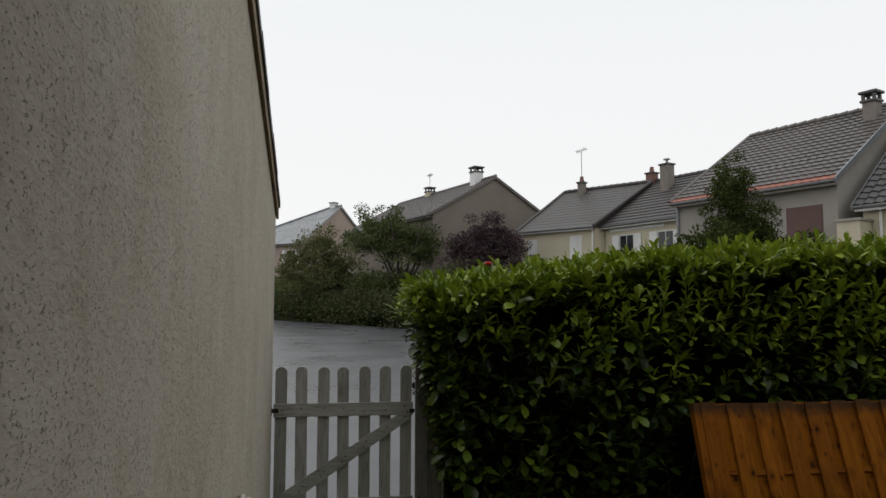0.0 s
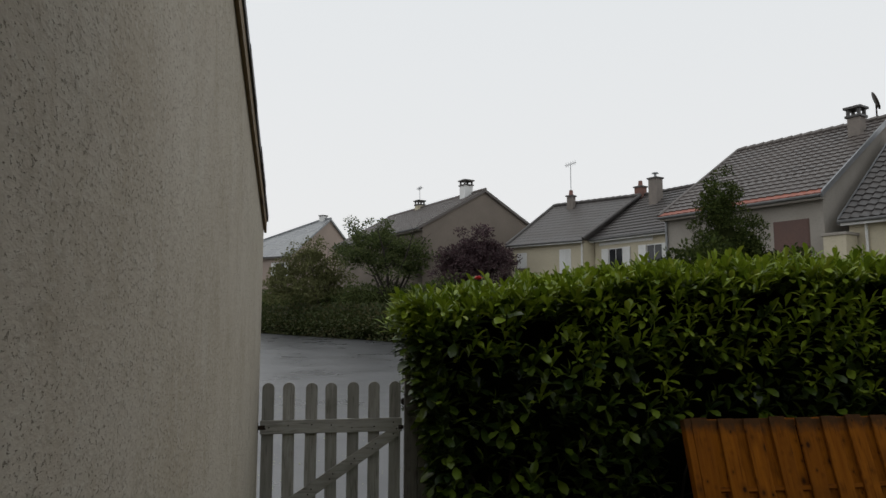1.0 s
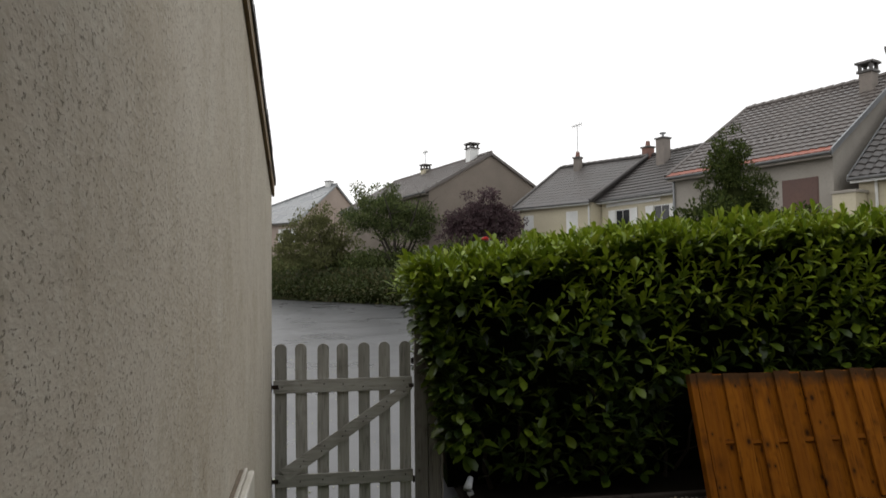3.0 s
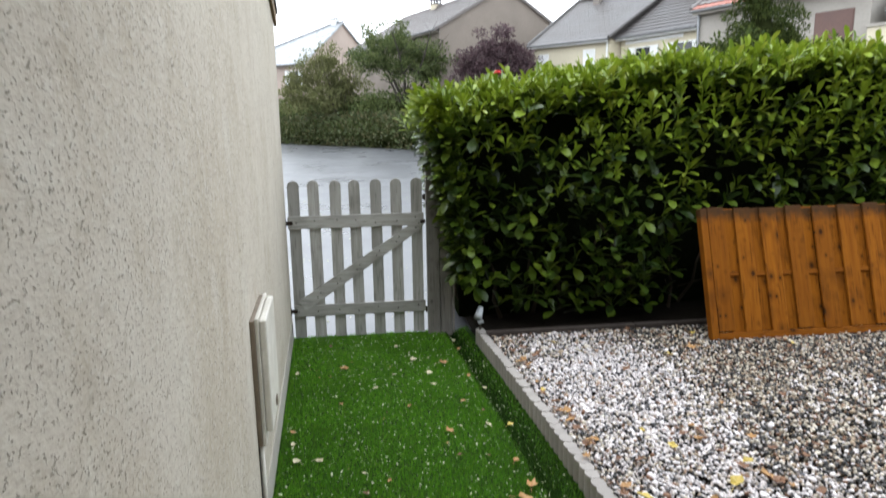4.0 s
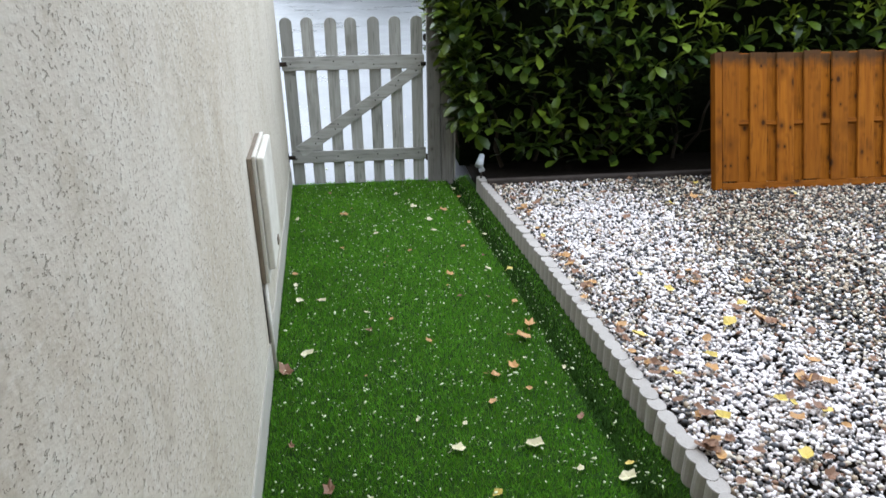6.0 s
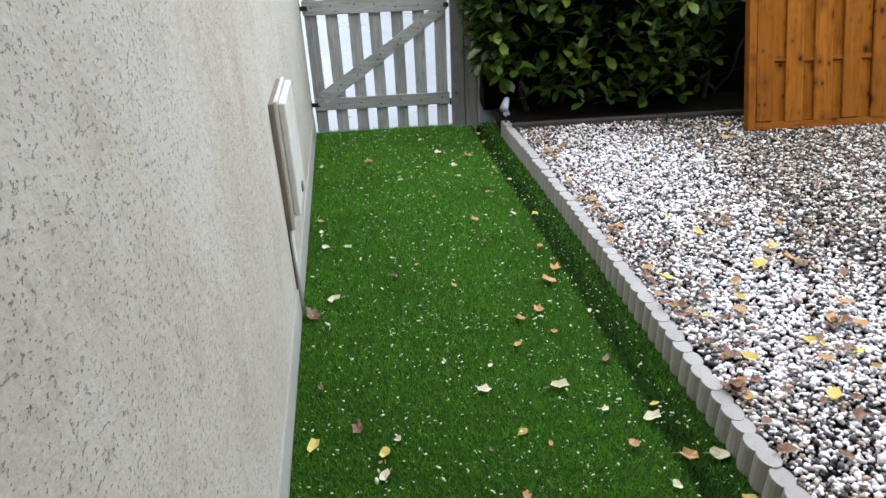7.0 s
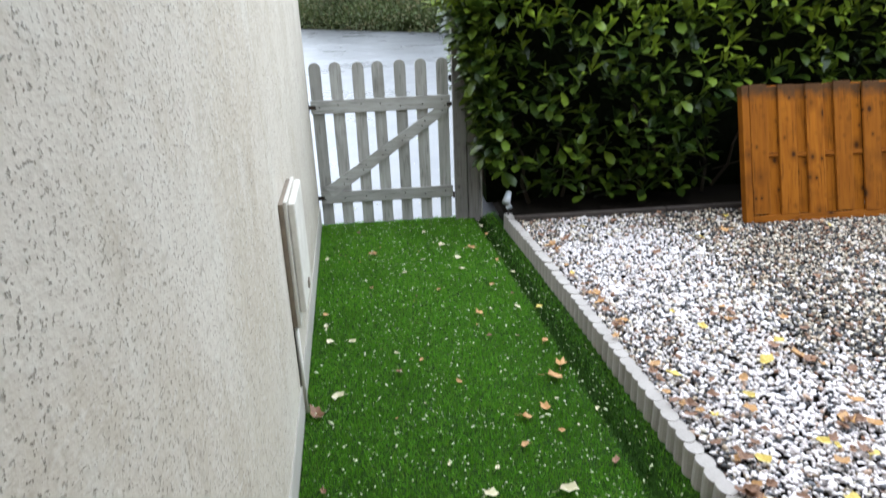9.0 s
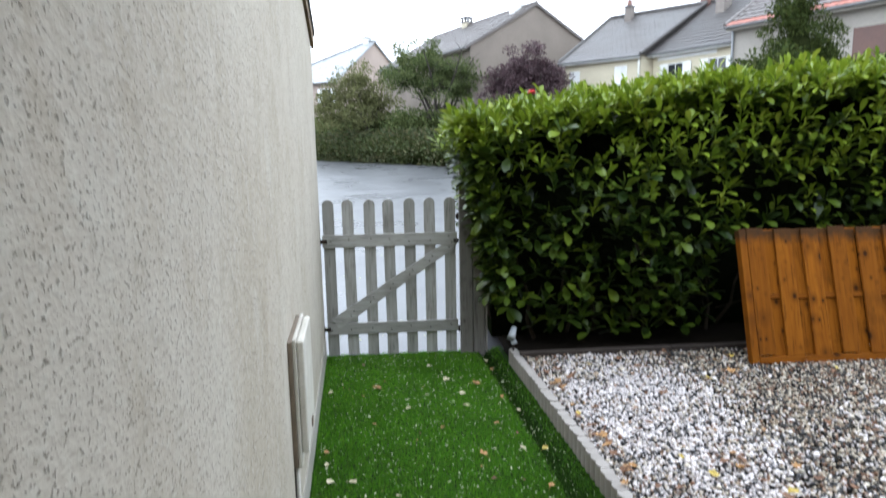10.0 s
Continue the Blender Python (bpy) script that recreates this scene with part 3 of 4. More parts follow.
def build_spot():
    """Small white garden spotlight beside the edging's end."""
    spot = thing("garden_spotlight", "small white plastic garden spotlight on a stake", "garden light", pose(0.925, 3.555, 0.10))
    part("stake", rod((0, 0, 0), (0.004, 0, 0.09), 0.006), M_BLACK, spot)
    bm = rod((-0.02, -0.03, 0.10), (0.01, 0.025, 0.155), 0.027, 0.018, 14)
    part("head", bm, M_LAMP_WHITE, spot, "white tilted lamp head", True)
    part("collar", rod((-0.012, 0, 0.06), (0.02, -0.005, 0.075), 0.014, 0.016, 10), M_LAMP_WHITE, spot)


build_gate()
build_panel()
build_wall_box()
build_spot()


# ---- laurel hedge ----
def hedge_front(x, z):
    """Depth of the hedge's uneven face at a place along it and a height."""
    bulge = 0.10 * noise.noise(Vector((x * 1.3, 0.3, z * 1.4))) + 0.05 * noise.noise(Vector((x * 4, 2.3, z * 4)))
    under = 0.12 * max(0.0, 0.80 - z) + 0.10 * max(0.0, z - 1.45)
    return 3.56 + under + bulge


def hedge_left(z):
    return 0.625 + 0.085 * max(0.0, 1 - abs(z - 1.12) / 0.35) + 0.30 * max(0.0, 1.25 - z) ** 1.2 + 0.06 * noise.noise(Vector((1.7, 0.2, z * 3)))


def hedge_top(x):
    return float(np.interp(x, [0.5, 0.75, 1.05, 1.6, 2.6, 3.5, 5, 7], [1.46, 1.52, 1.575, 1.69, 1.785, 1.82, 1.86, 1.86])) + 0.035 * noise.noise(Vector((x * 2.5, 9.1, 0)))


def build_hedge():
    hedge = thing("laurel_hedge", "dense glossy green clipped laurel hedge", "hedge", pose(2.5, 4.2, 0.1))
    inv = hedge.matrix_world.inverted()
    # near-black sheet well behind the leaves, its colour standing for the inner shade
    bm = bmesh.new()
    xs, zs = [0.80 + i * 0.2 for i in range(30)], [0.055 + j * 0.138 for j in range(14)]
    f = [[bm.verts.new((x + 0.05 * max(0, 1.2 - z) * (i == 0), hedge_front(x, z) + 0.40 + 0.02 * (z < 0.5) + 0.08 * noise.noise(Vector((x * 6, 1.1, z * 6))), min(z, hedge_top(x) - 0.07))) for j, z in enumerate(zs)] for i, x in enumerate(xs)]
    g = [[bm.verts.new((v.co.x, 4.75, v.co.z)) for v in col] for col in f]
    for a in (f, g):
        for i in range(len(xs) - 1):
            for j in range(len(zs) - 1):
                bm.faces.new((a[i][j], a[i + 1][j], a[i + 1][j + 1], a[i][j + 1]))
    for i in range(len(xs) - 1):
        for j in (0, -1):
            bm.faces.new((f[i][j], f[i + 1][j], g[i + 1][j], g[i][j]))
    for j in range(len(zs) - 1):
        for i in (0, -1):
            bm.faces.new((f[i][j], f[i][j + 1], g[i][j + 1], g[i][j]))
    ob = part("inside", bm, M_HEDGE_SHADE, hedge, "near-black sheet standing in for shade inside the hedge")
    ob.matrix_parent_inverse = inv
    # stems
    for i in range(26):
        x = 0.95 + i * 0.2 + random.uniform(-0.06, 0.06)
        y = 3.98 + random.uniform(-0.08, 0.1)
        bm = bmesh.new()
        p = Vector((x, y, 0.08))
        r = random.uniform(0.012, 0.02)
        for k in range(4):
            q = p + Vector((random.uniform(-0.1, 0.1), random.uniform(-0.09, 0.05), 0.16))
            rod(p, q, r, r * 0.8, 6, bm)
            p, r = q, r * 0.8
        for k in range(2):
            rod((x, y, 0.2 + 0.1 * k), (x + random.uniform(-0.25, 0.25), y - 0.25, 0.36 + 0.15 * k), 0.006, 0.003, 5, bm)
        ob = part("stem", bm, M_TWIG, hedge)
        ob.matrix_parent_inverse = inv

    # shoots on the face, on the top and at the end, each with a whorl of leaves
    shoots = []
    r = random.Random(11)
    near = {}

    def crowded(x, z, gap):
        key = (int(x / gap), int(z / gap))
        for i in (-1, 0, 1):
            for k in (-1, 0, 1):
                for px, pz in near.get((key[0] + i, key[1] + k), ()):
                    if (px - x) ** 2 + (pz - z) ** 2 < gap * gap:
                        return True
        near.setdefault(key, []).append((x, z))
        return False

    tries = 0
    while len(shoots) < 860 and tries < 60000:
        tries += 1
        x, z = r.uniform(0.55, 5.4), r.uniform(0.13, 1.85)
        if z > 0.30 and tries % 9 == 0:
            z = r.uniform(0.15, 0.34)
        if z > hedge_top(x) - 0.02 or x < hedge_left(z) + 0.03 or (2.35 < x < 4.2 and z < 0.8) or (x < 1.08 and z < 0.36):
            continue
        gappy = noise.noise(Vector((x * 2.4, 5, z * 2.4))) + 0.6 * noise.noise(Vector((x * 6, 7, z * 6))) - 0.46 * max(0, 1.2 - z)
        if r.random() > 0.56 + 2.6 * gappy and r.random() < 0.97:
            continue
        if crowded(x, z, 0.070 if z > 1.25 else 0.086):
            continue
        y = hedge_front(x, z) + 0.15 * r.random() ** 1.4 + 0.16 * max(0, -gappy)
        # light-toned leaves grow likelier with height, which paints the brighter upper face
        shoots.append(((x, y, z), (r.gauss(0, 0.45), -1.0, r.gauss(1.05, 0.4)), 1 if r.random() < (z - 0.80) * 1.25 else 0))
    FACE = len(shoots)
    while len(shoots) < FACE + 1900:
        x, y = r.uniform(0.58, 5.4), r.uniform(3.66, 4.75)
        z = hedge_top(x) - r.uniform(0.0, 0.12) - 0.10 * max(0, 3.85 - y) / 0.2 + 0.09 * r.random() ** 6
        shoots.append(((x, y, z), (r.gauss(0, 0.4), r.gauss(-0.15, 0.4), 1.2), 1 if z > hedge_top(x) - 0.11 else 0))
    while len(shoots) < FACE + 2400:
        y, z = 3.55 + 1.15 * r.random() ** 1.5, r.uniform(0.36, 1.58)
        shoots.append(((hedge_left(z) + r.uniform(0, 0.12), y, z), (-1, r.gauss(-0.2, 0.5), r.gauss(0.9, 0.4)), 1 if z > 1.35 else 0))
    sets = ([], [])
    for place, way, top in shoots:
        k = r.choice((6, 7, 8))
        axis = Vector(way).normalized()
        base = Vector(place)
        side = axis.orthogonal().normalized()
        for i in range(k):
            turn = Matrix.Rotation(i * 2.4 + r.random(), 3, axis) @ side
            spread = r.uniform(0.75, 1.35) if i < k - 2 else r.uniform(0.2, 0.5)
            d = (axis * (1 - 0.35 * spread) + turn * spread)
            d.z += 0.18 - 0.12 * spread * (not top)
            sets[top].append((*(base + axis * (0.012 * i)), *d, ((r.uniform(0.095, 0.145) if i < k - 2 else r.uniform(0.06, 0.09)) if not top else r.uniform(0.075, 0.120)), r.uniform(-0.5, 0.5)))
    for rows, mat, name in ((sets[0], M_LAUREL, "foliage"), (sets[1], M_LAUREL_TOP, "young_lit_foliage")):
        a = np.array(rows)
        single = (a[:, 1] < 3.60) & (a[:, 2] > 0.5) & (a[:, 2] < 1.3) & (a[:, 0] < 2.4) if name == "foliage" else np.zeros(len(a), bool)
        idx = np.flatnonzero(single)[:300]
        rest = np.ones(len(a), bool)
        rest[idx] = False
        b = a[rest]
        slim = np.stack([b[:, 6] * (0.76 if name == "young_lit_foliage" else 1.0), b[:, 6], b[:, 6]], 1)
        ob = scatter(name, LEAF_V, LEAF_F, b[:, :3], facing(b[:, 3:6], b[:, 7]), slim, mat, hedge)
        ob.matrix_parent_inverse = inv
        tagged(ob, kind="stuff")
        first = None
        rot = facing(a[:, 3:6], a[:, 7])
        for i in idx:
            if first is None:
                first = bpy.data.meshes.new("leaf")
                first.from_pydata(LEAF_V, [], LEAF_F)
                first.materials.append(M_LAUREL_ONE)
                first.shade_smooth()
            m = Matrix(rot[i].tolist()).to_4x4()
            m.translation = a[i, :3]
            ob = shared("leaf", first, hedge, inv @ m @ Matrix.Diagonal((a[i, 6],) * 3 + (1,)))


def one_by_one():
    m, nt, s = material("single_laurel_leaf", 0.36, spec=0.30)
    info = nt.nodes.new("ShaderNodeObjectInfo")
    col = mix(nt, (0.016, 0.032, 0.005), (0.125, 0.175, 0.019), ramp(nt, info.outputs["Random"], 0.25, 1.05))
    nt.links.new(col, s.inputs["Base Color"])
    tr = nt.nodes.new("ShaderNodeBsdfTranslucent")
    nt.links.new(col, tr.inputs[0])
    ms = nt.nodes.new("ShaderNodeMixShader")
    ms.inputs[0].default_value = 0.12
    nt.links.new(s.outputs[0], ms.inputs[1])
    nt.links.new(tr.outputs[0], ms.inputs[2])
    nt.links.new(ms.outputs[0], nt.nodes["Material Output"].inputs[0])
    return m


M_LAUREL_ONE = one_by_one()
build_hedge()


# ---- houses across the road ----
M_TILE = plain("grey_brown_roof_tiles", (0.10, 0.085, 0.078), (0.15, 0.13, 0.12), 0.8, 0.45, 9, 0.4, 0.02)
M_TILE_DARK = plain("dark_grey_roof_tiles", (0.062, 0.057, 0.056), (0.095, 0.085, 0.08), 0.8, 0.5, 9, 0.4, 0.02)
M_TILE_RED = plain("new_red_roof_tiles", (0.36, 0.11, 0.07), (0.28, 0.09, 0.06), 1.5, 0.5, 9, 0.3, 0.01)
M_SLATE_LIGHT = plain("pale_wet_slates", (0.20, 0.21, 0.22), (0.27, 0.28, 0.29), 0.7, 0.3, 6, 0.2, 0.01)
M_CREAM = plain("cream_house_render", (0.62, 0.56, 0.42), (0.54, 0.48, 0.36), 0.6, 0.9, 14, 0.3, 0.01)
M_TAUPE = plain("taupe_house_render", (0.24, 0.20, 0.165), (0.19, 0.16, 0.135), 0.5, 0.9, 14, 0.3, 0.01)
M_PINK = plain("pinkish_house_render", (0.42, 0.335, 0.285), (0.36, 0.29, 0.25), 0.5, 0.9, 14, 0.3, 0.01)
M_DULL = plain("grey_house_render", (0.36, 0.33, 0.29), (0.28, 0.255, 0.225), 0.5, 0.9, 14, 0.3, 0.01)
M_WHITE = plain("white_paint", (0.80, 0.80, 0.79), (0.72, 0.72, 0.70), 2, 0.5, 20, 0.1, 0.002)
M_BROWN_BLIND = plain("brown_blind", (0.10, 0.05, 0.04), (0.13, 0.07, 0.055), 2, 0.6, 20, 0.1, 0.002)
M_ZINC = plain("grey_zinc", (0.32, 0.33, 0.34), (0.25, 0.26, 0.27), 2, 0.4, 20, 0.1, 0.002, metal=0.6)
M_BRICK = plain("chimney_render", (0.20, 0.175, 0.155), (0.26, 0.225, 0.20), 3, 0.9, 20, 0.3, 0.01)
M_BRICK_RED = plain("red_chimney_clay", (0.235, 0.115, 0.09), (0.19, 0.10, 0.08), 4, 0.8, 20, 0.3, 0.01)
M_GUTTER = plain("dull_grey_gutter", (0.15, 0.15, 0.15), (0.11, 0.11, 0.11), 2, 0.6, 20, 0.1, 0.002)
M_GLASS = plain("dark_window_glass", (0.02, 0.022, 0.025), (0.03, 0.032, 0.035), 2, 0.08, 20, 0.0, 0.001, vary=0)


def tile_rows(x0, x1, hip0, hip1, y0, z0, y1, z1, step=0.34, col=0.30, wave=0.025, first=0, lap=0.055):
    """Lapped courses of tiles on a slope from the eave (y0, z0) to the ridge (y1, z1); hips draw the ends in."""
    courses = []
    run = math.hypot(y1 - y0, z1 - z0)
    n = max(1, round(run / step))
    nrm = Vector((0, -(z1 - z0), y1 - y0)).normalized()
    if y1 < y0:
        nrm = -nrm
    for i in range(first, n):
        a, b = i / n, (i + 1) / n
        xa, xb = x0 + hip0 * a, x1 - hip1 * a
        if xb - xa < 0.1:
            continue
        k = max(2, round((xb - xa) / col)) * 3
        bm = bmesh.new()
        lows, ups, skirts = [], [], []
        for j in range(k + 1):
            x = xa + (xb - xa) * j / k
            w = wave * (0.0, 1.0, 0.55)[j % 3]
            xt = min(max(x, x0 + hip0 * b), x1 - hip1 * b)
            low = Vector((x, y0 + (y1 - y0) * a, z0 + (z1 - z0) * a))
            up = Vector((xt, y0 + (y1 - y0) * b, z0 + (z1 - z0) * b))
            lows.append(bm.verts.new(low + nrm * (lap + w)))
            ups.append(bm.verts.new(up + nrm * (0.012 + w)))
            skirts.append(bm.verts.new(low + nrm * 0.0))
        for j in range(k):
            bm.faces.new((lows[j], lows[j + 1], ups[j + 1], ups[j]))
            bm.faces.new((skirts[j], skirts[j + 1], lows[j + 1], lows[j]))
        courses.append(bm)
    return courses


def chimney(owner, x, y, z0, z1, w, mat, pots="slab", cap=M_TILE_DARK):
    ch = part("chimney", box(x - w / 2, x + w / 2, y - w / 2, y + w / 2, z0, z1, 0.01), mat, owner)
    part("chimney_cap", box(x - w / 2 - 0.06, x + w / 2 + 0.06, y - w / 2 - 0.06, y + w / 2 + 0.06, z1, z1 + 0.09, 0.01), cap, ch)
    if pots == "slab":
        for dx in (-1, 1):
            for dy in (-1, 1):
                part("cap_leg", box(x + dx * w * 0.42 - 0.05, x + dx * w * 0.42 + 0.05, y + dy * w * 0.42 - 0.05, y + dy * w * 0.42 + 0.05, z1 + 0.09, z1 + 0.32), cap, ch)
        part("cap_slab", box(x - w / 2 - 0.09, x + w / 2 + 0.09, y - w / 2 - 0.09, y + w / 2 + 0.09, z1 + 0.32, z1 + 0.41, 0.01), cap, ch)
    elif pots == "plain":
        pass
    elif pots == "pot":
        part("chimney_pot", rod((x, y, z1 + 0.09), (x, y, z1 + 0.42), 0.15, 0.11, 10), M_BRICK_RED, ch)
    else:
        part("flue", rod((x, y, z1 + 0.09), (x, y, z1 + 0.32), 0.07, sides=8), M_ZINC, ch)
        part("flue_hood", rod((x, y, z1 + 0.32), (x, y, z1 + 0.38), 0.20, 0.16, 10), M_ZINC, ch)
    return ch


def aerial(owner, x, y, z, h, small=False):
    bm = rod((x, y, z), (x, y, z + h), 0.022, sides=6)
    w = 0.2 if small else 0.32
    rod((x - w, y - 0.1, z + h - 0.05), (x + w, y + 0.1, z + h + 0.12), 0.015, sides=5, bm=bm)
    for i in range(5):
        f = -w + i * w / 2
        rod((x + f, y - 0.22, z + h + 0.03 + f * 0.15), (x + f, y + 0.22, z + h + 0.03 + f * 0.15), 0.010, sides=5, bm=bm)
        rod((x + f, y, z + h - 0.12 + f * 0.15), (x + f, y, z + h + 0.2 + f * 0.15), 0.010, sides=5, bm=bm)
    return part("aerial", bm, M_ZINC, owner, "thin grey television aerial")


def window(owner, x, z, w, h, y, pane=M_GLASS, shutters=False, bars=1, frame_mat=M_WHITE):
    win = part("window", box(x - w / 2, x + w / 2, y - 0.02, y + 0.10, z, z + h), frame_mat, owner)
    n = bars + 1
    for i in range(n):
        a = x - w / 2 + 0.05 + i * (w - 0.1 + 0.05) / n
        part("pane", box(a, a + (w - 0.1 + 0.05) / n - 0.05, y - 0.03, y - 0.021, z + 0.06, z + h - 0.06), pane, win)
    part("sill", box(x - w / 2 - 0.08, x + w / 2 + 0.08, y - 0.10, y + 0.05, z - 0.07, z - 0.003), M_DULL, win)
    if shutters:
        for s in (-1, 1):
            c = x + s * (w / 2 + 0.27)
            part("shutter", box(c - 0.25, c + 0.25, y - 0.07, y - 0.022, z, z + h, 0.005), M_WHITE, owner)
    return win


def house(name, label, eave, d, length, half, ez, rz, wall_mat, tile_mat, hip0=0.0, hip1=0.0, verge=0.15, red=False, lap=0.055, wave=0.025):
    """A pitched-roof house. eave: plan place of the front eave's first end; d: plan way along the front."""
    h = thing(name, label, "house", pose(*eave, 0, 0, 0, math.degrees(math.atan2(d[1], d[0]))))
    ins = 0.35
    k = (rz - ez) / half
    b = 2 * half - ins
    for_gable = lambda x: [(x, ins, -0.1), (x, b, -0.1), (x, b, ez + k * ins - 0.02), (x, half, rz - 0.03), (x, ins, ez + k * ins - 0.02)]
    bm = bmesh.new()
    x0, x1 = verge, length - verge
    rings = []
    for x, hip in ((x0, hip0), (x1, -hip1)):
        pts = for_gable(x)
        if hip:
            pts[3] = (x + hip * 0.98, half, rz - 0.03)
        rings.append([bm.verts.new(p) for p in pts])
    bm.faces.new(rings[0])
    bm.faces.new(rings[1][::-1])
    for i in range(5):
        j = (i + 1) % 5
        bm.faces.new((rings[0][i], rings[0][j], rings[1][j], rings[1][i]))
    part("wall", bm, wall_mat, h)
    first = 1 if red else 0
    x2 = length - hip1
    bm = prism([(0, 0, ez - 0.03), (length, 0, ez - 0.03), (x2, half, rz - 0.02), (hip0, half, rz - 0.02)], (0, 0, -0.05))
    roof = part("roof", bm, tile_mat, h)
    for bm in tile_rows(0, length, hip0, hip1, 0, ez, half, rz, first=first, wave=wave, lap=lap):
        part("tile_course", bm, tile_mat, roof)
    bm = prism([(0, 2 * half, ez), (length, 2 * half, ez), (x2, half, rz + 0.03), (hip0, half, rz + 0.03)], (0, 0, -0.06))
    part("back_roof", bm, tile_mat, h)
    if red:
        run = math.hypot(half, rz - ez)
        n = max(3, round(run / 0.34))
        f = 1 / n
        for bm in tile_rows(0, length, hip0 * f, hip1 * f, 0, ez, half * f, ez + (rz - ez) * f, step=run / n):
            part("red_tile_course", bm, M_TILE_RED, roof, "course of new red tiles")
    for hip, xe, s in ((hip0, 0, 1), (hip1, length, -1)):
        if hip:
            bm = prism([(xe, 0, ez + 0.02), (xe, 2 * half, ez + 0.02), (xe + s * hip, half, rz + 0.02)], (0, 0, -0.04))
            part("hip_slope", bm, tile_mat, h)
            for y in (0, 2 * half):
                part("hip_cap", rod((xe, y, ez + 0.06), (xe + s * hip, half, rz + 0.06), 0.09, sides=8), tile_mat, roof)
        else:
            for y, q in ((0, 0), (2 * half, 0)):
                bm = prism([(xe - 0.03, y, ez - 0.10), (xe - 0.03, half, rz - 0.10), (xe - 0.03, half, rz + 0.10), (xe - 0.03, y, ez + 0.10)], (0.06, 0, 0))
                part("verge", bm, M_ZINC if name != "gable_house" else tile_mat, h)
    n = int((length - hip0 - hip1) / 0.40)
    for i in range(n):
        a = hip0 + (length - hip0 - hip1) * i / n
        part("ridge_tile", rod((a, half, rz + 0.05), (a + (length - hip0 - hip1) / n * 1.06, half, rz + 0.075), 0.11, 0.125, 8), tile_mat, roof)
    part("gutter", rod((0, -0.05, ez - 0.03), (length, -0.05, ez - 0.03), 0.055, sides=8), M_GUTTER, h)
    part("fascia", box(0.05, length - 0.05, 0.02, 0.05, ez - 0.16, ez - 0.02), M_WHITE if wall_mat is M_CREAM else M_DULL, h)
    part("soffit", box(0.05, length - 0.05, 0.055, ins - 0.003, ez - 0.14, ez - 0.115), M_DULL, h)
    return h


def build_houses():
    D = (0.400, -0.9165)
    # far house with pale slates
    h = house("slate_house", "distant pinkish house with wet pale slate hipped roof", (-12.3, 63.6), (0.8, -0.6), 10.0, 5.5, 6.40, 10.25, M_PINK, M_SLATE_LIGHT, hip0=9.0, wave=0.0, lap=0.02)
    chimney(h, 9.1, 5.5, 9.6, 10.6, 0.55, M_WHITE, "plain")
    window(h, 8.6, 4.6, 1.0, 1.3, 0.35, shutters=True)
    window(h, 5.4, 4.6, 1.0, 1.3, 0.35, shutters=True)
    # big gable house
    h = house("gable_house", "large taupe rendered house with plain gable and dark tiled roof", (-0.69, 54.13), (0.366, -0.9306), 15.0, 5.0, 6.83, 9.63, M_TAUPE, M_TILE, verge=0.12)
    chimney(h, 13.1, 4.7, 9.1, 10.2, 0.66, M_WHITE, "slab")
    chimney(h, 5.76, 5.0, 9.3, 9.9, 0.58, M_CREAM, "slab")
    aerial(h, 5.76, 5.0, 10.3, 0.95, True)
    # terrace running towards the viewer
    h = house("cream_house", "cream rendered house with dark hipped tile roof", (9.9, 38.2), (0.644, -0.765), 5.17, 4.0, 5.58, 8.35, M_CREAM, M_TILE_DARK, hip0=0.9, hip1=-1.6, wave=0.006, lap=0.022)
    chimney(h, 2.4, 3.6, 7.8, 8.75, 0.40, M_BRICK, "pot")
    aerial(h, 2.4, 3.6, 9.1, 1.7)
    window(h, 3.85, 3.8, 0.75, 1.35, 0.35, M_WHITE)
    window(h, 0.9, 4.2, 0.7, 0.9, 0.35, M_WHITE)
    part("downpipe", rod((4.95, 0.28, 0), (4.95, 0.28, 5.4), 0.05, sides=8), M_WHITE, h, "white plastic downpipe")
    h = house("white_house", "white rendered terrace house with ribbed dark tile roof", (13.75, 34.7), D, 6.0, 4.0, 5.6, 8.4, M_CREAM, M_TILE_DARK)
    chimney(h, 0.4, 3.9, 8.2, 8.9, 0.5, M_BRICK_RED, "pot")
    chimney(h, 2.25, 3.0, 7.4, 9.0, 0.55, M_BRICK, "flat")
    window(h, 1.7, 3.85, 1.0, 1.2, 0.35, shutters=True)
    window(h, 4.3, 3.85, 1.0, 1.2, 0.35, shutters=True)
    bm = bmesh.new()
    for i in range(22):
        a = 0.5 + 0.17 * i
        prism([(a, 0.30, 5.42), (a + 0.165, 0.30, 5.42), (a + 0.165, 0.30, 5.28), (a + 0.0825, 0.30, 5.22), (a, 0.30, 5.28)], (0, 0.02, 0), bm)
    part("awning_valance", bm, M_WHITE, h, "white scalloped awning valance")
    h = house("tiled_house", "grey rendered house with ribbed tile roof and new red eave tiles", (12.86, 24.6), D, 6.55, 5.0, 5.4, 8.72, M_DULL, M_TILE, hip0=0.35, red=True, wave=0.03)
    chimney(h, 5.8, 4.1, 7.6, 8.75, 0.45, M_BRICK, "slab")
    bm = bmesh.new()
    bmesh.ops.create_uvsphere(bm, u_segments=18, v_segments=12, radius=0.36, matrix=Matrix.Translation((6.1, 5.0, 9.5)) @ Vector((0.89, 0.45, 0.35)).to_track_quat("Z", "Y").to_matrix().to_4x4() @ Matrix.Diagonal((1, 1, 0.18, 1)))
    rod((6.1, 5.0, 8.8), (6.1, 5.0, 9.4), 0.03, bm=bm)
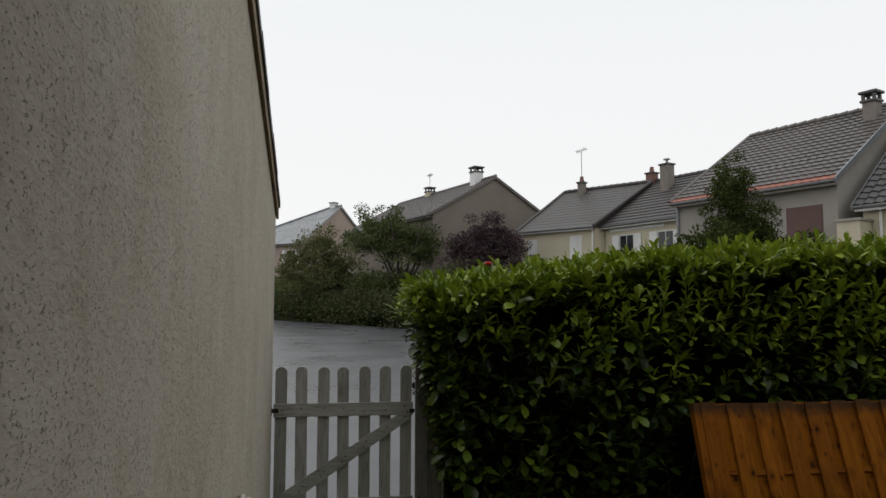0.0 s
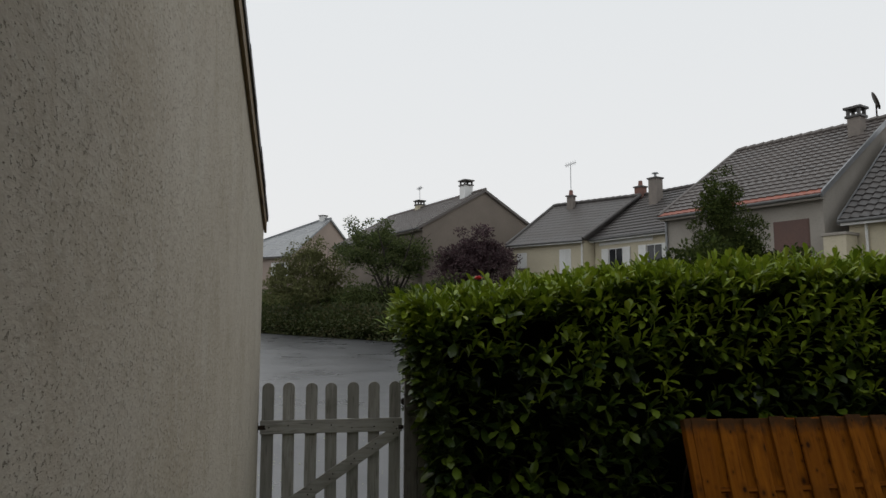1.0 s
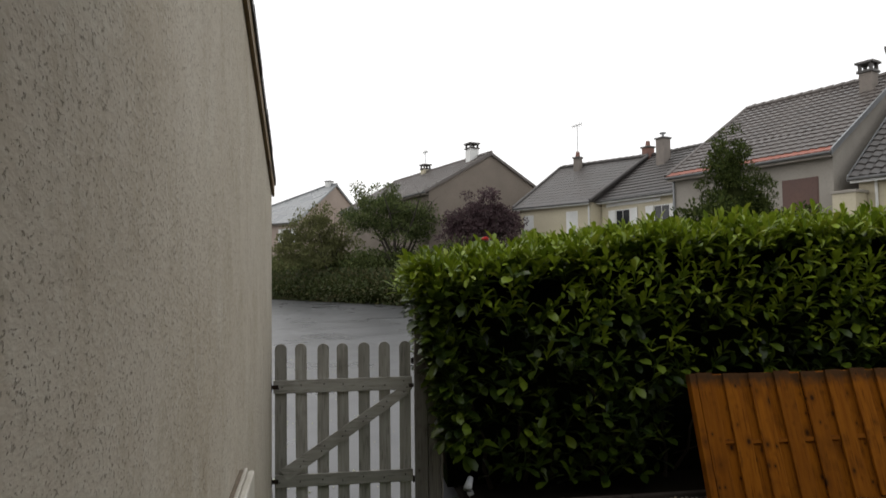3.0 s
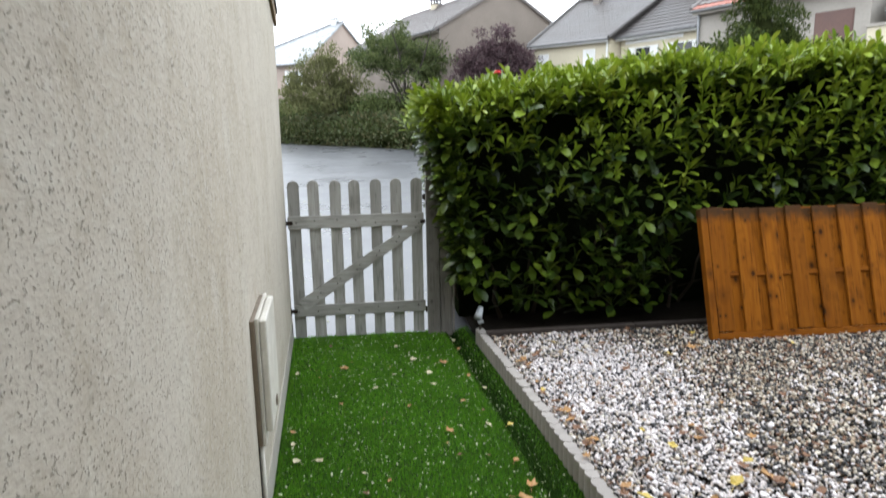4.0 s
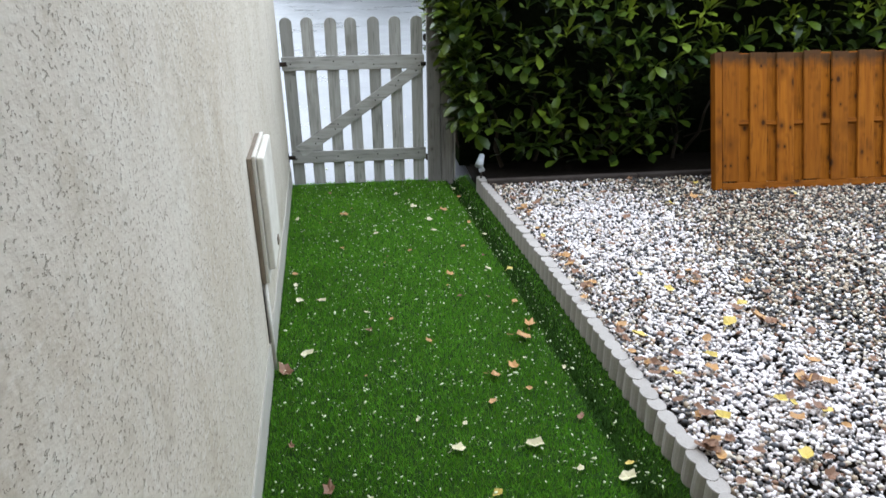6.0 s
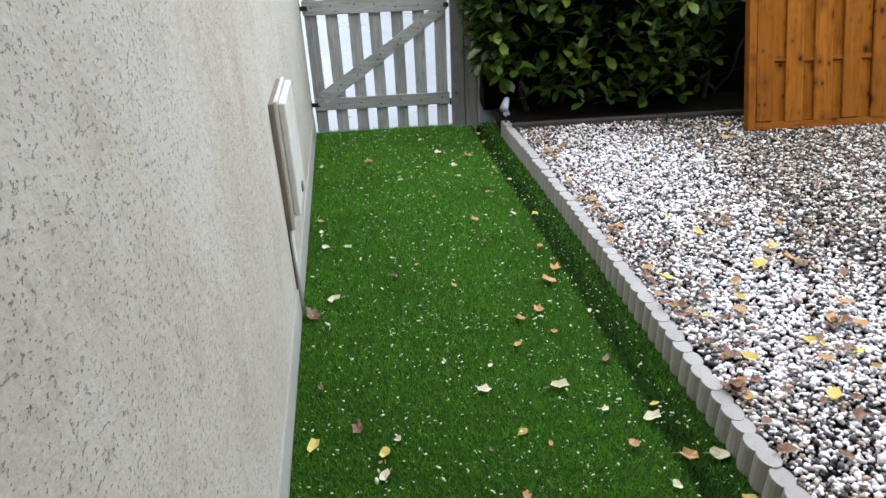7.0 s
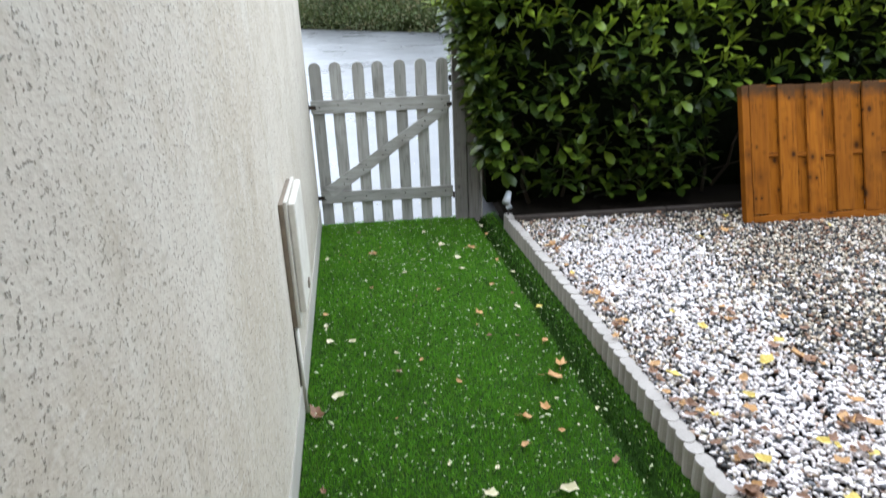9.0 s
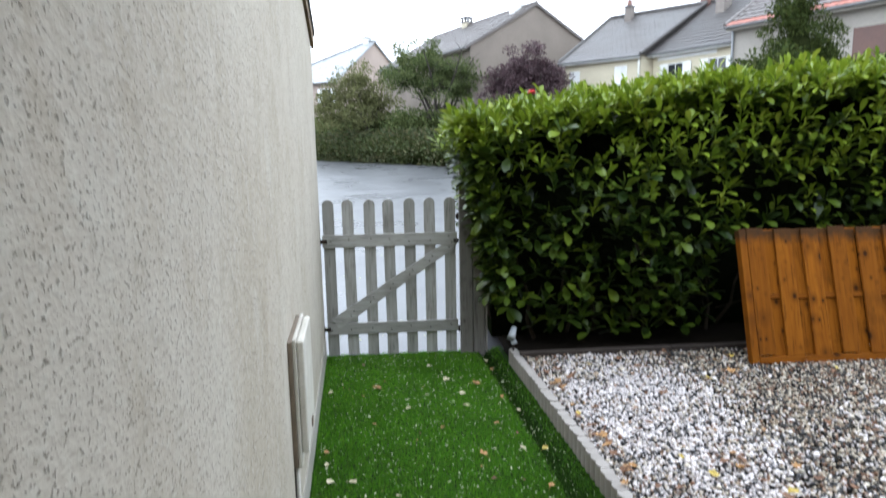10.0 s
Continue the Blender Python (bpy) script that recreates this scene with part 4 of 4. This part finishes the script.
    part("satellite_dish", bm, M_BLACK, h, "dark satellite dish on a mast", True)
    window(h, 5.3, 3.4, 1.25, 1.3, 0.35, M_BROWN_BLIND, bars=0, frame_mat=M_BROWN_BLIND)
    part("downpipe", rod((0.15, 0.28, 0), (0.15, 0.28, 5.3), 0.05, sides=8), M_ZINC, h)
    h = house("low_house", "cream rendered lower house with dark wavy tile roof", (15.95, 18.5), D, 7.0, 4.2, 4.5, 8.0, M_CREAM, M_TILE_DARK, wave=0.06)
    window(h, 1.9, 2.6, 1.2, 1.3, 0.35)
    part("downpipe", rod((0.75, 0.27, 0), (0.70, 0.27, 4.4), 0.045, sides=8), M_WHITE, h)
    wall = thing("boundary_pier", "cream rendered boundary pier with a flat cap", "pier", pose(15.7, 18.4, 0, 0, 0, -66))
    part("pier", box(-0.25, 0.45, -0.2, 0.5, -0.1, 4.0), M_CREAM, wall)
    part("cap", box(-0.30, 0.50, -0.25, 0.55, 4.0, 4.09, 0.01), M_DULL, wall)


build_houses()

# ---- trees and shrubs across the road ----
M_FAR_GREEN = leaf_tone("orchard_leaves", [(0.4, (0.080, 0.105, 0.034)), (0.3, (0.105, 0.128, 0.044)), (0.2, (0.050, 0.072, 0.024)), (0.1, (0.140, 0.160, 0.065))], 0.75, 0.2, 0.25)
M_FAR_OLIVE = leaf_tone("olive_shrub_leaves", [(0.4, (0.140, 0.145, 0.058)), (0.3, (0.105, 0.115, 0.046)), (0.3, (0.165, 0.165, 0.075))], 0.8, 0.15, 0.25)
M_FAR_HEDGE = leaf_tone("far_hedge_leaves", [(0.4, (0.042, 0.054, 0.018)), (0.3, (0.060, 0.078, 0.024)), (0.3, (0.088, 0.080, 0.034))], 0.6, 0.3, 0.2)
M_PLUM = leaf_tone("purple_plum_leaves", [(0.4, (0.080, 0.047, 0.053)), (0.3, (0.098, 0.060, 0.066)), (0.3, (0.064, 0.042, 0.046))], 0.65, 0.25, 0.2)
M_THUJA = leaf_tone("thuja_sprays", [(0.4, (0.034, 0.050, 0.013)), (0.35, (0.050, 0.068, 0.017)), (0.25, (0.074, 0.090, 0.024))], 0.9, 0.1, 0.12)


# dark tone for solid filler cores, standing in for shade deep in the crowns
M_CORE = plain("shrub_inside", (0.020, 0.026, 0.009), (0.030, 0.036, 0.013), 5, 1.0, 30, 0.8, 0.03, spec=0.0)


def farther(blobs, k):
    """The same forms k times as far from the garden."""
    return [(0.2 + (x - 0.2) * k, -0.56 + (y + 0.56) * k, 1.52 + (z - 1.52) * k, a * k, b * k, c * k) for x, y, z, a, b, c in blobs]


def clumps(blobs, count, size, seed):
    """Break large crown forms into many small uneven clumps."""
    r = random.Random(seed)
    vol = [b[3] * b[4] * b[5] for b in blobs]
    out = []
    for _ in range(count):
        b = r.choices(blobs, vol)[0]
        d = Vector((r.gauss(0, 1), r.gauss(0, 1), r.gauss(0, 1))).normalized() * r.uniform(0.35, 1.08)
        s = size * r.uniform(0.5, 1.3)
        out.append((b[0] + d.x * b[3], b[1] + d.y * b[4], b[2] + d.z * b[5], s * 1.25, s * 1.2, s * 0.75))
    return out


def branching(name, base, height, spread, r, limbs, owner, seed):
    rr = random.Random(seed)
    bm = rod(base, Vector(base) + Vector((0.05, 0, height * 0.35)), r, r * 0.8, 9)
    for i in range(limbs):
        p = Vector(base) + Vector((0, 0, height * (0.22 + 0.13 * rr.random())))
        a = i * 6.28 / limbs + rr.random()
        d = Vector((math.cos(a) * spread, math.sin(a) * spread, height * 0.6))
        rad = r * 0.6
        for k in range(4):
            q = p + d / 4 + Vector((rr.uniform(-0.15, 0.15), rr.uniform(-0.15, 0.15), rr.uniform(-0.05, 0.15))) * spread * 0.4
            rod(p, q, rad, rad * 0.7, 6, bm)
            for _ in range(2):
                e = q + Vector((rr.uniform(-1, 1), rr.uniform(-1, 1), rr.uniform(0.2, 1))) * spread * 0.3
                rod(q, e, rad * 0.4, rad * 0.15, 5, bm)
            p, rad = q, rad * 0.7
    return part(name, bm, M_BARK, owner)


def build_trees():
    t = thing("apple_tree", "spreading green orchard tree with open crown beyond the road", "tree", pose(0, 0, 0))
    branching("trunk", (3.1, 40.3, -0.1), 6.8, 2.3, 0.20, 7, t, 4)
    blobs = [(2.3, 35, 5.6, 1.3, 1.4, 0.95), (3.6, 35.2, 5.3, 1.35, 1.4, 1.0), (1.2, 35, 4.9, 1.0, 1.2, 0.8), (4.6, 35, 4.7, 1.0, 1.1, 0.85), (2.9, 34.4, 4.9, 1.7, 1.2, 0.7), (3.6, 34.8, 4.0, 1.5, 1.2, 0.5), (1.7, 34.8, 6.35, 0.6, 0.6, 0.45), (2.8, 35, 6.4, 0.55, 0.6, 0.4)]
    crown("crown", clumps(farther([(x - 0.75, y, z - 0.15, a * 1.08, b, c) for x, y, z, a, b, c in blobs], 1.15), 130, 0.46, 1), 18000, 0.14, M_FAR_GREEN, t, 0.1, 0.25, 2.5)
    t = thing("purple_plum_tree", "round dark purple-leaved plum tree", "tree", pose(0, 0, 0))
    branching("trunk", (8.0, 36.5, -0.05), 5.0, 1.3, 0.13, 6, t, 8)
    crown("crown", clumps([(7.7, 36.5, 5.1, 1.5, 1.5, 1.3), (8.8, 36.6, 4.7, 1.2, 1.3, 1.0), (6.6, 36.5, 4.3, 1.1, 1.2, 1.1), (7.8, 36.2, 3.4, 2.2, 1.5, 1.3)], 150, 0.42, 2), 30000, 0.12, M_PLUM, t, 0.1, 0.2, 2.5)
    t = thing("thuja", "dark green conical thuja with a second lower tip", "conifer", pose(0, 0, 0))
    branching("trunk", (8.0, 12, -0.05), 4.3, 0.15, 0.10, 3, t, 9)
    blobs = [(7.95, 12, 0.6 + i * 0.34, 1.22 * (1 - i / 13.0) ** 0.9 + 0.08, 1.0 * (1 - i / 13.0) + 0.06, 0.36) for i in range(12)] + [(8.62, 12.1, 0.6 + i * 0.32, 0.95 * (1 - i / 11.5) ** 0.9 + 0.08, 0.85 * (1 - i / 11.5) + 0.06, 0.32) for i in range(10)]
    crown("crown", clumps([(x, y, z, a * 1.12, b, c) for x, y, z, a, b, c in blobs], 1000, 0.13, 6), 110000, 0.048, M_THUJA, t, 0.2, 0.05, 3.0)
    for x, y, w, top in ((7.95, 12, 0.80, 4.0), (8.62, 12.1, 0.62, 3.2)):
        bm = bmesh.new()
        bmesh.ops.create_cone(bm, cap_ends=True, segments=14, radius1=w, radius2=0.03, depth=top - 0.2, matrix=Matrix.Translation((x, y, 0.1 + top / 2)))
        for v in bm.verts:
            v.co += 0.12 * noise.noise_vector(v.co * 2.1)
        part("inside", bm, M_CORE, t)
    t = thing("garden_shrub", "mixed olive green garden shrub behind the hedge", "shrub", pose(0, 0, 0))
    branching("stem", (7.0, 11.2, -0.05), 2.8, 0.5, 0.04, 6, t, 14)
    crown("foliage", [(6.05, 11.2, 1.95, 0.5, 0.5, 0.55), (6.32, 11.2, 2.25, 0.28, 0.3, 0.5), (6.75, 11.2, 2.2, 0.6, 0.5, 0.65), (7.1, 11.0, 2.5, 0.28, 0.4, 0.5), (6.5, 11.2, 1.8, 0.6, 0.6, 0.7), (7.45, 11.6, 3.75, 0.2, 0.22, 0.4), (9.1, 11.4, 2.3, 0.5, 0.5, 0.55)], 12000, 0.08, M_THUJA, t, 0.2, 0.3, 3.0)
    t = thing("olive_shrub", "tall wispy olive-green shrub beside the far hedge", "shrub", pose(0, 0, 0))
    branching("stem", (-1.2, 47.0, -0.1), 6.2, 1.5, 0.08, 9, t, 21)
    crown("foliage", clumps(farther([(-1.7, 38, 4.7, 1.2, 1.2, 1.0), (-3.0, 38.4, 3.7, 1.2, 1.2, 1.0), (-0.5, 38, 3.8, 1.2, 1.2, 1.1), (-1.7, 38, 3.0, 2.3, 1.5, 1.1), (-3.6, 39, 2.7, 0.9, 1, 0.9), (-1.2, 38, 5.6, 0.4, 0.5, 0.6)], 1.23), 150, 0.48, 3), 17000, 0.16, M_FAR_OLIVE, t, 0.1, 0.3, 2.5)
    # clipped hedge and looser shrubs that bound the road
    h = thing("roadside_hedge", "long uneven dark green hedge along the far edge of the road", "hedge", pose(0, 0, 0))
    low, high = [], []
    for i in range(46):
        f = i / 45
        x, y = 9.5 - 23.5 * f, 22.8 + 44.5 * f
        r = random.Random(i)
        low.append((x + 0.5, y + 0.9, 0.8 + 0.1 * r.random(), 1.2, 1.2, 1.1 + 0.25 * r.random()))
        if y > 31:
            high.append((x + 1.7 + r.uniform(-0.4, 0.4), y + 2.6 + r.uniform(-0.5, 0.5), 1.9 + 0.5 * r.random(), 1.5, 1.3, 1.0 + 0.45 * r.random()))
    crown("clipped_foliage", low, 30000, 0.17, M_FAR_HEDGE, h, 0.6, 0.1, 1.0, kind="stuff")
    s = thing("shrub_bank", "loose green shrub bank behind the roadside hedge", "shrubs", pose(0, 0, 0))
    crown("foliage", high, 24000, 0.19, M_FAR_GREEN, s, 0.55, 0.15, 0.9, kind="stuff")
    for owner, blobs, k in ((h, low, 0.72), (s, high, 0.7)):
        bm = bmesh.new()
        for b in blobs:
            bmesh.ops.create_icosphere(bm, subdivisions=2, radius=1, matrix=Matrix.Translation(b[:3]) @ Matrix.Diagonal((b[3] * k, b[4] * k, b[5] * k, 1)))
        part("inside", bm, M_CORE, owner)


build_trees()


# ---- loose small things ----
M_ROSE = plain("red_petals", (0.60, 0.02, 0.02), (0.45, 0.012, 0.015), 30, 0.5, 90, 0.2, 0.001)
M_DEAD = [plain("yellow_leaf", (0.62, 0.48, 0.10), (0.50, 0.36, 0.08), 30, 0.55, 120, 0.2, 0.001),
          plain("pale_leaf", (0.60, 0.55, 0.36), (0.48, 0.42, 0.24), 30, 0.55, 120, 0.2, 0.001),
          plain("orange_leaf", (0.48, 0.27, 0.09), (0.34, 0.17, 0.055), 30, 0.55, 120, 0.2, 0.001),
          plain("brown_leaf", (0.23, 0.115, 0.055), (0.16, 0.075, 0.04), 30, 0.6, 120, 0.2, 0.001)]
DEAD_TONE = ("yellow", "pale cream", "orange-brown", "dark brown")


def build_rose():
    rose = thing("rose", "single red rose standing above the hedge", "flower", pose(1.26, 4.6, 0))
    part("stalk", rod((0, 0, 0.1), (0, 0, 1.80), 0.005, 0.004, 6), M_TWIG, rose)
    bm = bmesh.new()
    for i in range(14):
        a, r = i * 2.4, 0.008 + 0.0016 * i
        m = Matrix.Translation((r * math.cos(a), r * math.sin(a), 1.815 - 0.0008 * i)) @ Euler((0.2, 0.5 + 0.05 * i, a), "XYZ").to_matrix().to_4x4() @ Matrix.Diagonal((0.005, 0.017, 0.018, 1))
        bmesh.ops.create_icosphere(bm, subdivisions=1, radius=1, matrix=m)
    part("bloom", bm, M_ROSE, rose, "red bloom", True)
    # upright wild shoots above the clipped top
    r = random.Random(5)
    for x, y, h in ((1.86, 4.0, 0.17), (2.06, 4.3, 0.15), (2.12, 4.5, 0.20), (2.5, 4.3, 0.12), (3.1, 4.2, 0.10), (2.75, 4.6, 0.14)):
        z = hedge_top(x) - 0.06
        s = thing("laurel_shoot", "upright laurel shoot above the clipped hedge top", "shoot", pose(x, y, z), "shoots on the hedge")
        part("stalk", rod((0, 0, -0.1), (0.01, 0, h), 0.004, 0.003, 6), M_TWIG, s)
        for i in range(8):
            a, q = i * 2.4, 0.3 + 0.7 * i / 8
            way = np.array([[math.cos(a) * 0.7, math.sin(a) * 0.7, 0.6 + 0.5 * q]])
            ob = scatter("leaf", LEAF_V, LEAF_F, np.array([[0.01 * q, 0, h * q]]), facing(way, np.array([r.uniform(-0.4, 0.4)])), np.array([r.uniform(0.065, 0.09)]), M_LAUREL_TOP, s)


def dead_leaf(seed):
    r = random.Random(seed)
    bm = bmesh.new()
    n = 10
    ring = []
    lob = r.choice((0.03, 0.09, 0.17))
    for i in range(n):
        a = i * 6.2832 / n
        k = 1 + lob * (-1) ** i + r.uniform(-0.16, 0.14)
        x, y = 0.34 * k * math.cos(a), 0.5 * k * math.sin(a)
        ring.append(bm.verts.new((x, y, 1.1 * x * x * r.uniform(0.3, 2.2) + r.uniform(0.2, 1.0) * y * y + r.uniform(0.0, 0.09))))
    c = bm.verts.new((0, 0, 0.015))
    for i in range(n):
        bm.faces.new((c, ring[i], ring[(i + 1) % n]))
    rod((0, -0.5, 0.06), (0.05, -0.85, 0.03), 0.018, sides=5, bm=bm)
    me = bpy.data.meshes.new("fallen_leaf")
    bm.to_mesh(me)
    bm.free()
    return me


HEAPS = [(1.69, 1.57), (1.57, 1.90), (1.135, 1.32), (1.60, 1.18), (1.13, 0.90), (1.10, 1.94), (1.06, 2.9)]


def build_litter():
    forms = []
    for i in range(4):
        for j in range(3):
            me = dead_leaf(i * 3 + j)
            me.materials.append(M_DEAD[i])
            forms.append(me)
    r = random.Random(3)

    def drop(x, y, z, tone, size, where):
        ob = new("fallen_leaf", forms[tone * 3 + r.randrange(3)])
        ob.matrix_world = pose(x, y, z, r.uniform(-12, 12), r.uniform(-12, 12), r.uniform(0, 360)) @ Matrix.Diagonal((size, size, size, 1))
        tagged(ob, "fallen %s leaf lying on the %s" % (DEAD_TONE[tone], where), "leaf", "fallen leaves")

    # x, y, tone, length in cm
    lawn_near = [(-0.083, 0.930, 0, 5.1), (0.040, 0.986, 3, 5.8), (0.117, 0.878, 0, 5.1), (0.114, 0.796, 1, 4.5), (0.154, 0.930, 1, 3.0), (-0.084, 1.191, 3, 3.0),
            (0.427, 1.110, 1, 5.4), (0.466, 1.230, 1, 2.5), (0.664, 1.099, 1, 6.6), (0.772, 0.980, 1, 3.2), (0.924, 0.982, 0, 2.9), (0.896, 0.927, 1, 6.0),
            (0.806, 0.829, 2, 4.4), (0.941, 0.771, 2, 5.8), (1.023, 0.762, 1, 5.5), (0.867, 0.672, 1, 3.6), (1.027, 0.610, 0, 4.3), (0.579, 0.862, 2, 2.3),
            (0.510, 0.910, 0, 3.7), (0.475, 0.685, 2, 3.7)]
    lawn_middle = [(0.613, 1.485, 2, 6.2), (0.694, 1.536, 2, 5.1), (0.576, 1.330, 2, 3.9), (0.825, 1.824, 2, 7.1), (0.776, 1.735, 2, 8.2), (0.810, 2.036, 2, 4.5),
            (0.848, 1.213, 3, 3.9), (0.879, 1.505, 1, 2.6), (0.717, 1.392, 2, 2.8), (-0.070, 1.718, 1, 5.8), (-0.142, 1.611, 3, 7.8), (-0.128, 2.162, 1, 5.1),
            (-0.035, 2.156, 1, 4.6), (-0.161, 2.323, 1, 3.8), (-0.172, 2.443, 2, 4.4), (0.161, 2.024, 1, 2.4), (0.264, 1.950, 2, 2.4), (0.168, 1.866, 3, 3.7),
            (0.400, 1.757, 2, 3.1), (0.578, 2.119, 3, 3.0), (0.562, 2.351, 2, 4.9), (0.859, 2.370, 0, 3.9), (0.758, 2.390, 1, 3.9), (0.317, 1.269, 1, 2.3)]
    lawn_far = [(-0.222, 3.206, 1, 4.1), (0.045, 3.251, 2, 6.1), (0.045, 2.743, 2, 3.0), (0.227, 2.929, 1, 3.1), (0.393, 2.663, 2, 2.9), (0.547, 2.928, 1, 4.4),
            (0.547, 3.100, 1, 4.6), (0.470, 3.334, 1, 6.2), (0.641, 3.244, 2, 6.1), (0.676, 2.680, 2, 3.6), (0.762, 3.024, 2, 3.3), (0.763, 3.645, 1, 3.4),
            (0.772, 3.479, 2, 3.6), (0.335, 3.110, 1, 2.6), (0.376, 3.597, 1, 3.7), (0.821, 2.835, 1, 2.8), (0.764, 2.557, 3, 2.3), (-0.049, 3.665, 3, 3.7)]
    for x, y, tone, s in lawn_near + lawn_middle + lawn_far:
        drop(x, y, 0.012, tone, s * 0.0092, "turf")
    for _ in range(30):
        y = r.uniform(0.6, 3.7)
        drop(r.uniform(wall_x(y) + 0.08, kerb_x(y) - 0.15), y, 0.013, r.choice((1, 1, 2, 3)), r.uniform(0.010, 0.018), "turf")
    gravel_near = [(1.221, 1.025, 0, 5.1), (1.157, 1.512, 0, 6.1), (1.101, 1.485, 3, 3.4), (1.085, 1.409, 2, 3.8), (1.135, 1.326, 3, 5.3), (1.152, 1.291, 2, 3.7),
            (1.168, 1.076, 3, 3.8), (1.151, 1.042, 2, 3.4), (1.142, 0.922, 2, 4.3), (1.127, 0.862, 2, 4.6), (1.185, 1.261, 0, 3.6), (1.442, 1.083, 0, 4.4),
            (1.302, 1.162, 3, 3.6), (1.362, 0.833, 0, 5.9), (1.128, 0.759, 3, 4.1), (1.245, 0.868, 3, 3.6), (1.549, 1.007, 0, 4.5), (1.581, 1.171, 2, 7.7),
            (1.648, 1.144, 2, 6.4)]
    gravel_far = [(1.530, 1.552, 0, 7.0), (1.665, 1.577, 2, 8.2), (1.686, 1.537, 3, 6.2), (1.656, 1.692, 0, 5.0), (1.352, 1.351, 0, 4.3), (1.905, 2.882, 0, 4.8),
            (2.077, 2.973, 2, 6.3), (1.058, 2.509, 0, 3.4), (1.056, 2.612, 2, 3.5), (1.092, 1.919, 2, 4.4), (1.137, 1.966, 2, 4.0), (1.066, 2.955, 2, 5.1),
            (1.083, 2.253, 2, 4.3), (1.052, 1.832, 2, 3.8), (1.557, 0.936, 2, 3.6), (1.273, 1.463, 3, 3.9), (1.794, 1.452, 3, 5.3), (1.417, 0.818, 3, 3.7)]
    for x, y, tone, s in gravel_near + gravel_far:
        drop(x, y, 0.120, tone, s * 0.0095, "gravel")
    # wet brown heaps of several leaves
    for x, y in HEAPS:
        for _ in range(4):
            drop(x + r.gauss(0, 0.028), y + r.gauss(0, 0.022), 0.119 + r.uniform(0, 0.008), r.choice((3, 3, 2, 3)), r.uniform(0.028, 0.05), "gravel")
    for _ in range(150):
        y = r.uniform(0.3, 3.40)
        x = kerb_x(y) + 0.08 + 2.9 * r.random() ** 2.0
        drop(x, y, 0.118, r.choice((2, 3, 3, 3, 3, 2, 3, 0)), r.uniform(0.022, 0.055), "gravel")
    # pale flecks on the turf, drops and flecks on the road
    v, f = pebble_form(5)
    n = 3000
    y = rng.uniform(0.3, 3.85, n)
    x = wall_x(y) + 0.03 + (kerb_x(y) - 0.05 - wall_x(y)) * rng.random(n)
    s = 0.0021 * np.exp(rng.normal(0, 0.4, n))
    size = np.stack([s * rng.uniform(0.8, 2.2, n), s, s * 0.5], 1)
    ob = scatter("flecks", v, f, np.stack([x, y, np.full(n, 0.017)], 1), turns(rng.normal(0, 0.3, n), rng.normal(0, 0.3, n), rng.random(n) * 6.28), size, M_HAIL)
    tagged(ob, "tiny pale flecks of petal and leaf on the turf", "litter", kind="stuff")
    n = 900
    y = 4.3 + 9 * rng.random(n) ** 1.5
    x = rng.uniform(-2.5, 3.5, n)
    ob = scatter("flecks", v, f, np.stack([x, y, np.full(n, -0.006)], 1), turns(rng.random(n), rng.random(n), rng.random(n)), 0.005 * np.exp(rng.normal(0, 0.4, n)), M_HAIL)
    tagged(ob, "tiny pale flecks on the wet road", "litter", kind="stuff")


build_rose()
build_litter()
